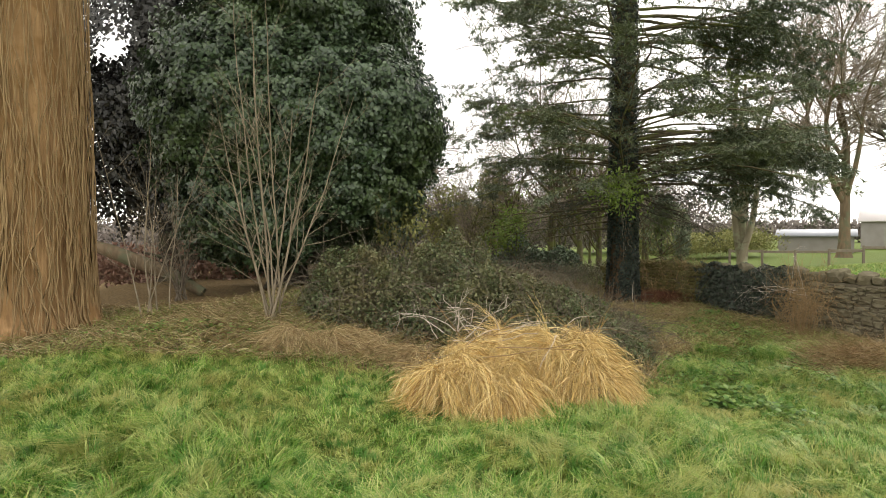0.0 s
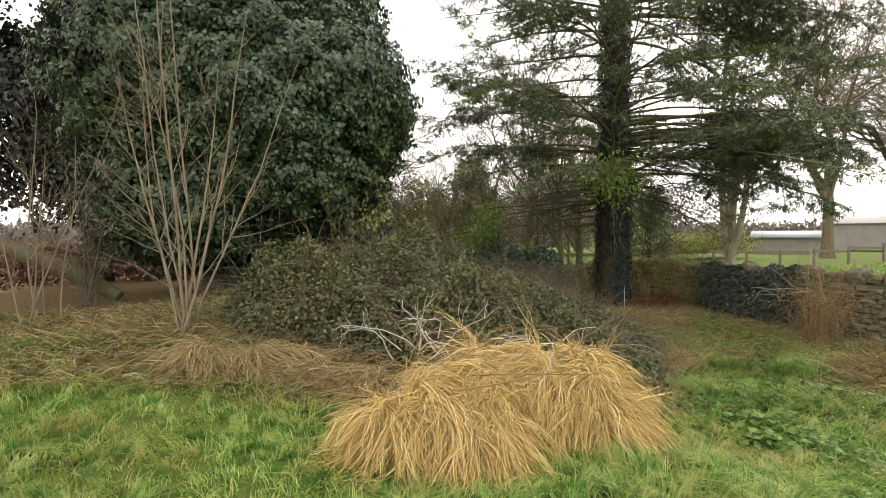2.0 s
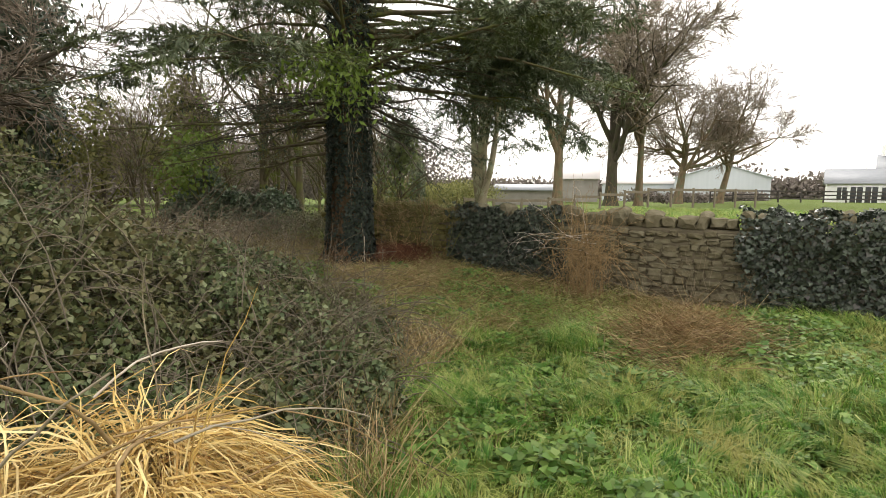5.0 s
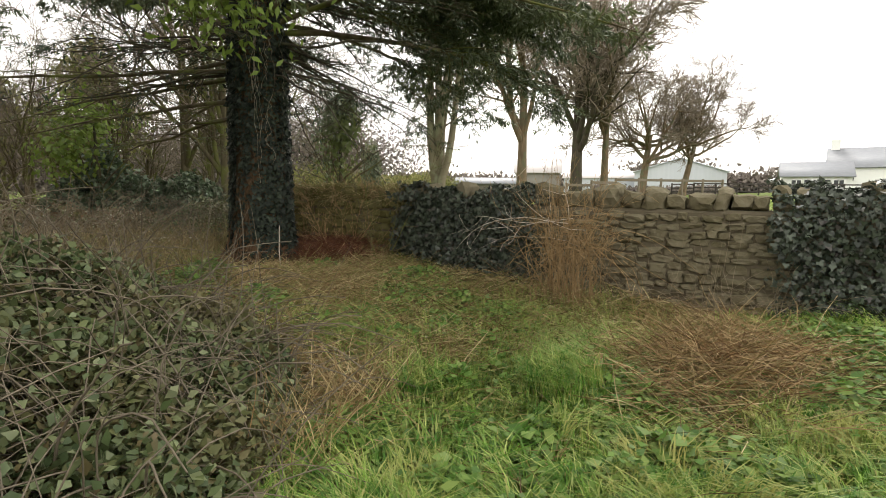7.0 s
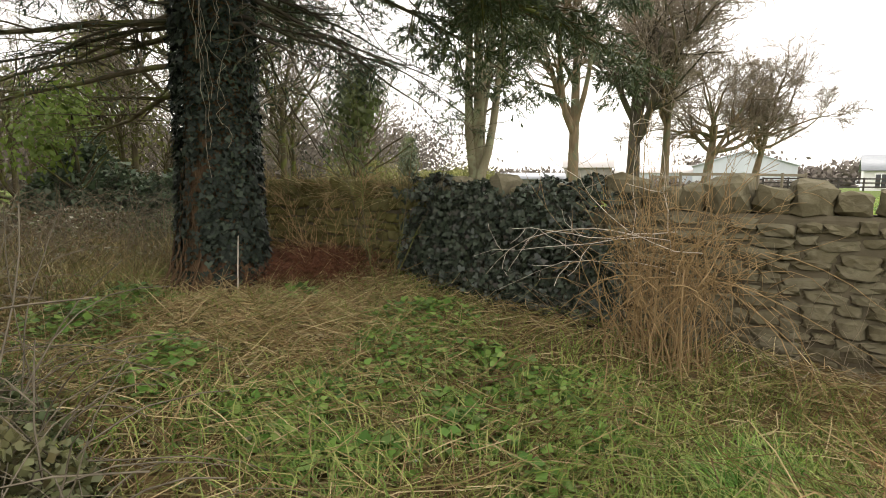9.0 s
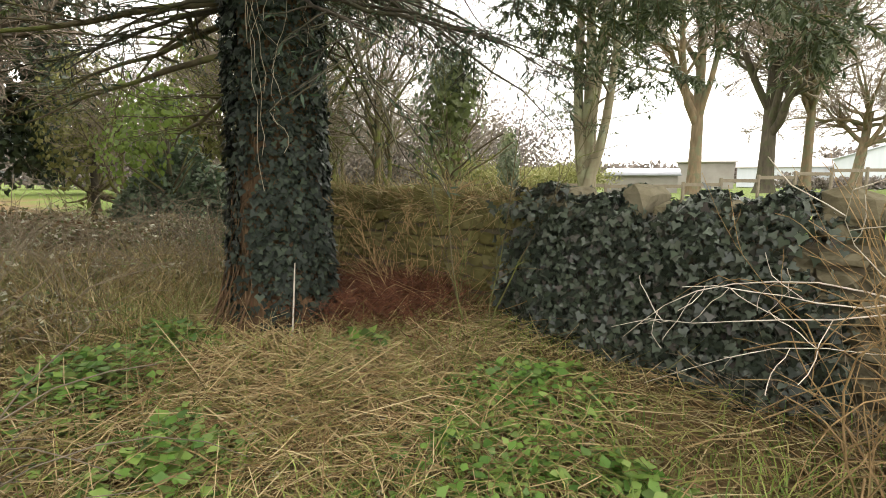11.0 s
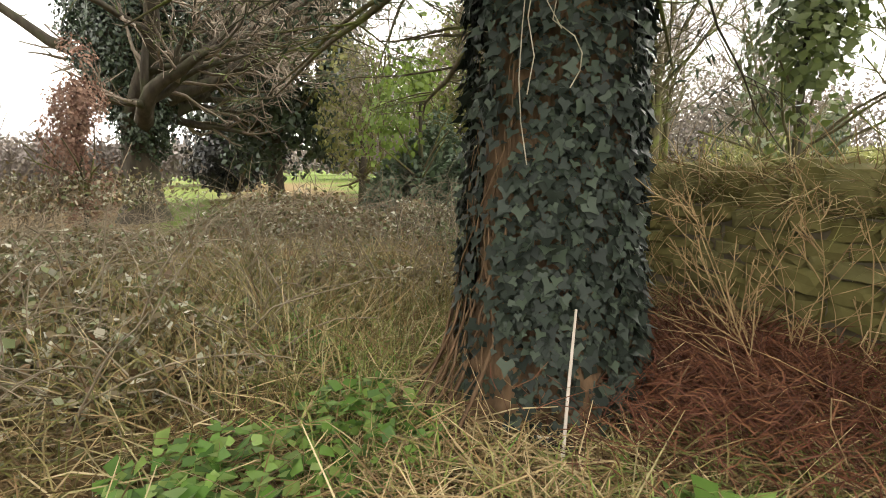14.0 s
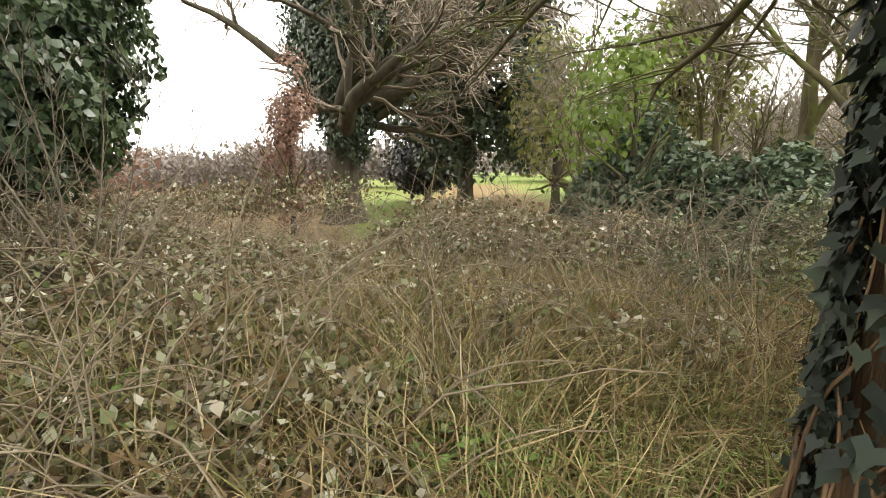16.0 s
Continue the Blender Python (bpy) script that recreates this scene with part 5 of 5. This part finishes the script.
# spindly woodland behind, one built and then repeated
spin = bare_tree("woodland_tree", "slender bare woodland tree with mossy trunk", 1.5, 27, 6.4, 0.09, M_TWIG_MOSS, 9, spread=24, clear=0.1, group="bare woodland trees")
spots = [(3.2, 23.5), (4.6, 22.2), (5.6, 25.0), (6.8, 22.6), (7.8, 26.2), (0.4, 30.0), (2.8, 29.5), (4.4, 31.0), (6.2, 29.0), (8.6, 30.5), (3.9, 26.6), (-0.8, 33), (9.4, 24.0), (5.2, 19.8), (1.2, 21.0), (10.6, 27.5), (-2.6, 31.0), (2.0, 34.0), (6.9, 33.0)]
for i, (x, y) in enumerate(spots):
    c = copy_thing(spin, pose(x, y, float(lie(x, y)) - 0.05, 0, 0, i * 77))
    s = 0.75 + 0.07 * (i * 5 % 7)
    s *= 1.6 if y < 24 and x > 3 else 1
    c.scale = (s, s, s)

# tall bare shrubs by the far grass
bare_shrub("bare_shrub", "purplish bare hedge shrub at field edge", -6.5, 18.6, 16, 2.0, 0.014, M_TWIG, 0.8, "field edge shrubs")
bare_shrub("bare_shrub", "purplish bare hedge shrub at field edge", -4.0, 17.6, 12, 1.6, 0.012, M_TWIG, 0.9, "field edge shrubs")
bare_shrub("bare_shrub", "grey bare shrub beside ivy-covered tree", 0.2, 13.2, 9, 2.4, 0.014, M_TWIG, 0.6)


# ---- distance ----
def far_band(name, label, x0, y0, x1, y1, count, hgt, depth, size, material=M_FAR, z=0.3):
    u = rng.uniform(0, 1, count)
    h = hgt * (0.55 + 0.3 * wob2(u * 40, u * 13, 1.0) + 0.15 * np.sin(u * 190))
    P = np.stack([x0 + (x1 - x0) * u + rng.normal(0, depth, count), y0 + (y1 - y0) * u + rng.normal(0, depth, count), z + h * rng.uniform(0, 1, count) ** 0.7], -1)
    L = rng.uniform(0.6, 1.3, count) * size
    return solid(name, label, "hedge", mesh(name, *leaves(P, rnd_dir(count, 0.6), rnd_dir(count), L, L * 0.6), material), kind="stuff")


far_band("far_hedge", "hazy brown winter hedge across the field", -60, 62, -8, 72, 14000, 5.0, 1.2, 0.6)
far_band("far_hedge", "hazy brown winter hedge across the field", -34, 33, -11, 37, 9000, 2.6, 0.9, 0.35)
far_band("far_hedge", "hazy grey winter hedge across the field", 10, 110, 150, 80, 16000, 5.5, 2, 1.0)
far_band("far_hedge", "hazy grey winter hedge across the field", 120, 95, 170, 20, 9000, 9, 3, 1.2)
far_band("far_hedge", "low clipped brown hedge by the farm", 44, 43, 62, 40, 6000, 1.4, 0.5, 0.3)
far_band("far_wood", "bare winter woodland beyond the garden", -12, 52, 22, 46, 60000, 7, 2.5, 0.27)
far_band("far_hedge", "scrubby hedge beyond the pasture", 12, 33, 24, 40, 26000, 2.0, 0.8, 0.16, M_OLIVE)


far_band("scrub_band", "brown tangled winter scrub at the field edge", -17, 21, -7.4, 24.5, 12000, 1.7, 0.7, 0.16)
far_band("scrub_band", "brown tangled winter scrub behind ivy tree", -14, 13.5, -4.8, 15.6, 12000, 1.6, 0.5, 0.14, M_COPPER)
far_band("scrub_band", "brown tangled winter scrub at the field edge", -6.5, 15.4, -3.0, 19.2, 5000, 0.9, 0.5, 0.09, M_BRAMBLE_PALE, 0.15)


# ---- farm buildings ----
def gabled(name, label, x, y, yaw, w, d, eave, ridge, wall_m, roof_m, z=0.3, windows=(), chimneys=0):
    root = thing(name, label, "building", at=(x, y, z))
    root.rotation_euler = (0, 0, radians(yaw))
    V = np.array([(-w / 2, -d / 2, -0.3), (w / 2, -d / 2, -0.3), (w / 2, d / 2, -0.3), (-w / 2, d / 2, -0.3), (-w / 2, -d / 2, eave), (w / 2, -d / 2, eave), (w / 2, d / 2, eave), (-w / 2, d / 2, eave), (-w / 2, 0, ridge - 0.08), (w / 2, 0, ridge - 0.08)])
    F = [(0, 1, 5, 4), (2, 3, 7, 6), (1, 2, 6, 9, 5), (3, 0, 4, 8, 7)]
    part("wall", mesh("wall", V, np.concatenate(F), [len(f) for f in F], wall_m), root)
    o, t = 0.25, 0.14
    sl = (ridge - eave) / (d / 2)
    for sgn in (-1, 1):
        ye, ze = sgn * (d / 2 + o), eave - sl * o
        rv = [(-w / 2 - o, ye, ze), (w / 2 + o, ye, ze), (w / 2 + o, 0, ridge), (-w / 2 - o, 0, ridge)]
        rv += [(a, b2, c + t) for a, b2, c in rv]
        fs = [(0, 3, 2, 1), (4, 5, 6, 7), (0, 1, 5, 4), (1, 2, 6, 5), (2, 3, 7, 6), (3, 0, 4, 7)]
        part("roof", mesh("roof", np.array(rv), np.concatenate(fs), [4] * 6, roof_m), root)
    for wx, wz, ww, wh in windows:
        fr = part("window", lathe_box("window", (ww + 0.16, 0.1, wh + 0.16), M_WHITE, 0.02), root)
        fr.location = (wx, -d / 2 - 0.02, wz)
        pn = part("pane", lathe_box("pane", (ww, 0.06, wh), M_DARK, 0.0), fr)
        pn.location = (0, -0.045, 0)
        mb = part("glazing_bar", lathe_box("glazing_bar", (0.06, 0.04, wh), M_WHITE, 0.0), fr)
        mb.location = (0, -0.075, 0)
    for i in range(chimneys):
        ch = part("chimney", lathe_box("chimney", (0.9, 0.7, 1.6), M_WHITE, 0.03), root)
        ch.location = ((i * 2 - 1) * (w / 2 - 0.6) if chimneys > 1 else w / 2 - 0.6, 0, ridge + 0.4)
    return root


gabled("farmhouse", "white rendered farmhouse with a grey slate roof", 81, 30.5, -68, 12, 7, 3.6, 5.9, M_WHITE, M_SLATE, 0.2, [(-4, 2.6, 1, 1.2), (0, 2.6, 1, 1.2), (4, 2.6, 1, 1.2)], 2)
gabled("house_extension", "low white extension with dark patio windows", 66.5, 32.4, -63, 6, 4.5, 2.3, 3.7, M_WHITE, M_SLATE, 0.2, [(-1.7, 1.2, 0.8, 1.3), (-0.5, 1.1, 1.0, 1.6), (0.7, 1.1, 1.0, 1.6), (1.9, 1.2, 0.8, 1.3)])
gabled("barn", "pale grey sheet metal barn with a shallow gable", 80.5, 57.6, 34, 16, 12.5, 3.3, 5.3, M_SHED, M_SHED, 0.3)
gabled("barn", "long low pale grey barn", 75, 66, -50, 16, 8, 2.5, 3.6, M_SHED, M_SHEDROOF, 0.3)
gabled("outbuilding", "low grey outbuilding with a shallow pale roof", 34.7, 48.5, -37, 5.6, 4.5, 1.5, 2.0, M_DULLWALL, M_SLATE, -0.1)
gabled("outbuilding", "low outbuilding with a pinkish roof", 48.8, 56.3, -42, 5.4, 5, 2.6, 4.2, M_DULLWALL, M_SHEDROOF, 0.4)


def fence(name, label, a0, b0, count, hgt, rails, material, post=0.11):
    a0, b0 = np.array(a0), np.array(b0)
    root = thing(name, label, "fence", at=(a0[0], a0[1], 0))
    v = b0 - a0
    yaw = math.degrees(math.atan2(v[1], v[0]))
    pm = lathe_box("post", (post, post, hgt + 0.3), material, 0.01)
    step = np.linalg.norm(v) / (count - 1)
    rm = lathe_box("rail", (step, 0.04, 0.12), material, 0.005)
    for i in range(count):
        p = v * i / (count - 1)
        gz = float(lie(a0[0] + p[0], a0[1] + p[1]))
        part("post", pm, root).matrix_basis = pose(p[0], p[1], gz + hgt / 2 - 0.15, 0, 0, yaw)
        if i < count - 1:
            for rz in rails:
                mid = p + v / (count - 1) / 2
                part("rail", rm, root).matrix_basis = pose(mid[0], mid[1], gz + rz, 0, 0, yaw)
    return root


fence("paddock_fence", "black painted post and rail paddock fence", (47, 36), (64, 27), 10, 1.15, (0.35, 0.7, 1.05), M_BLACKWOOD)
fence("field_fence", "weathered grey fence posts across the pasture", (13.5, 24.5), (30, 21.5), 13, 1.0, (0.9,), M_GREYWOOD, 0.09)
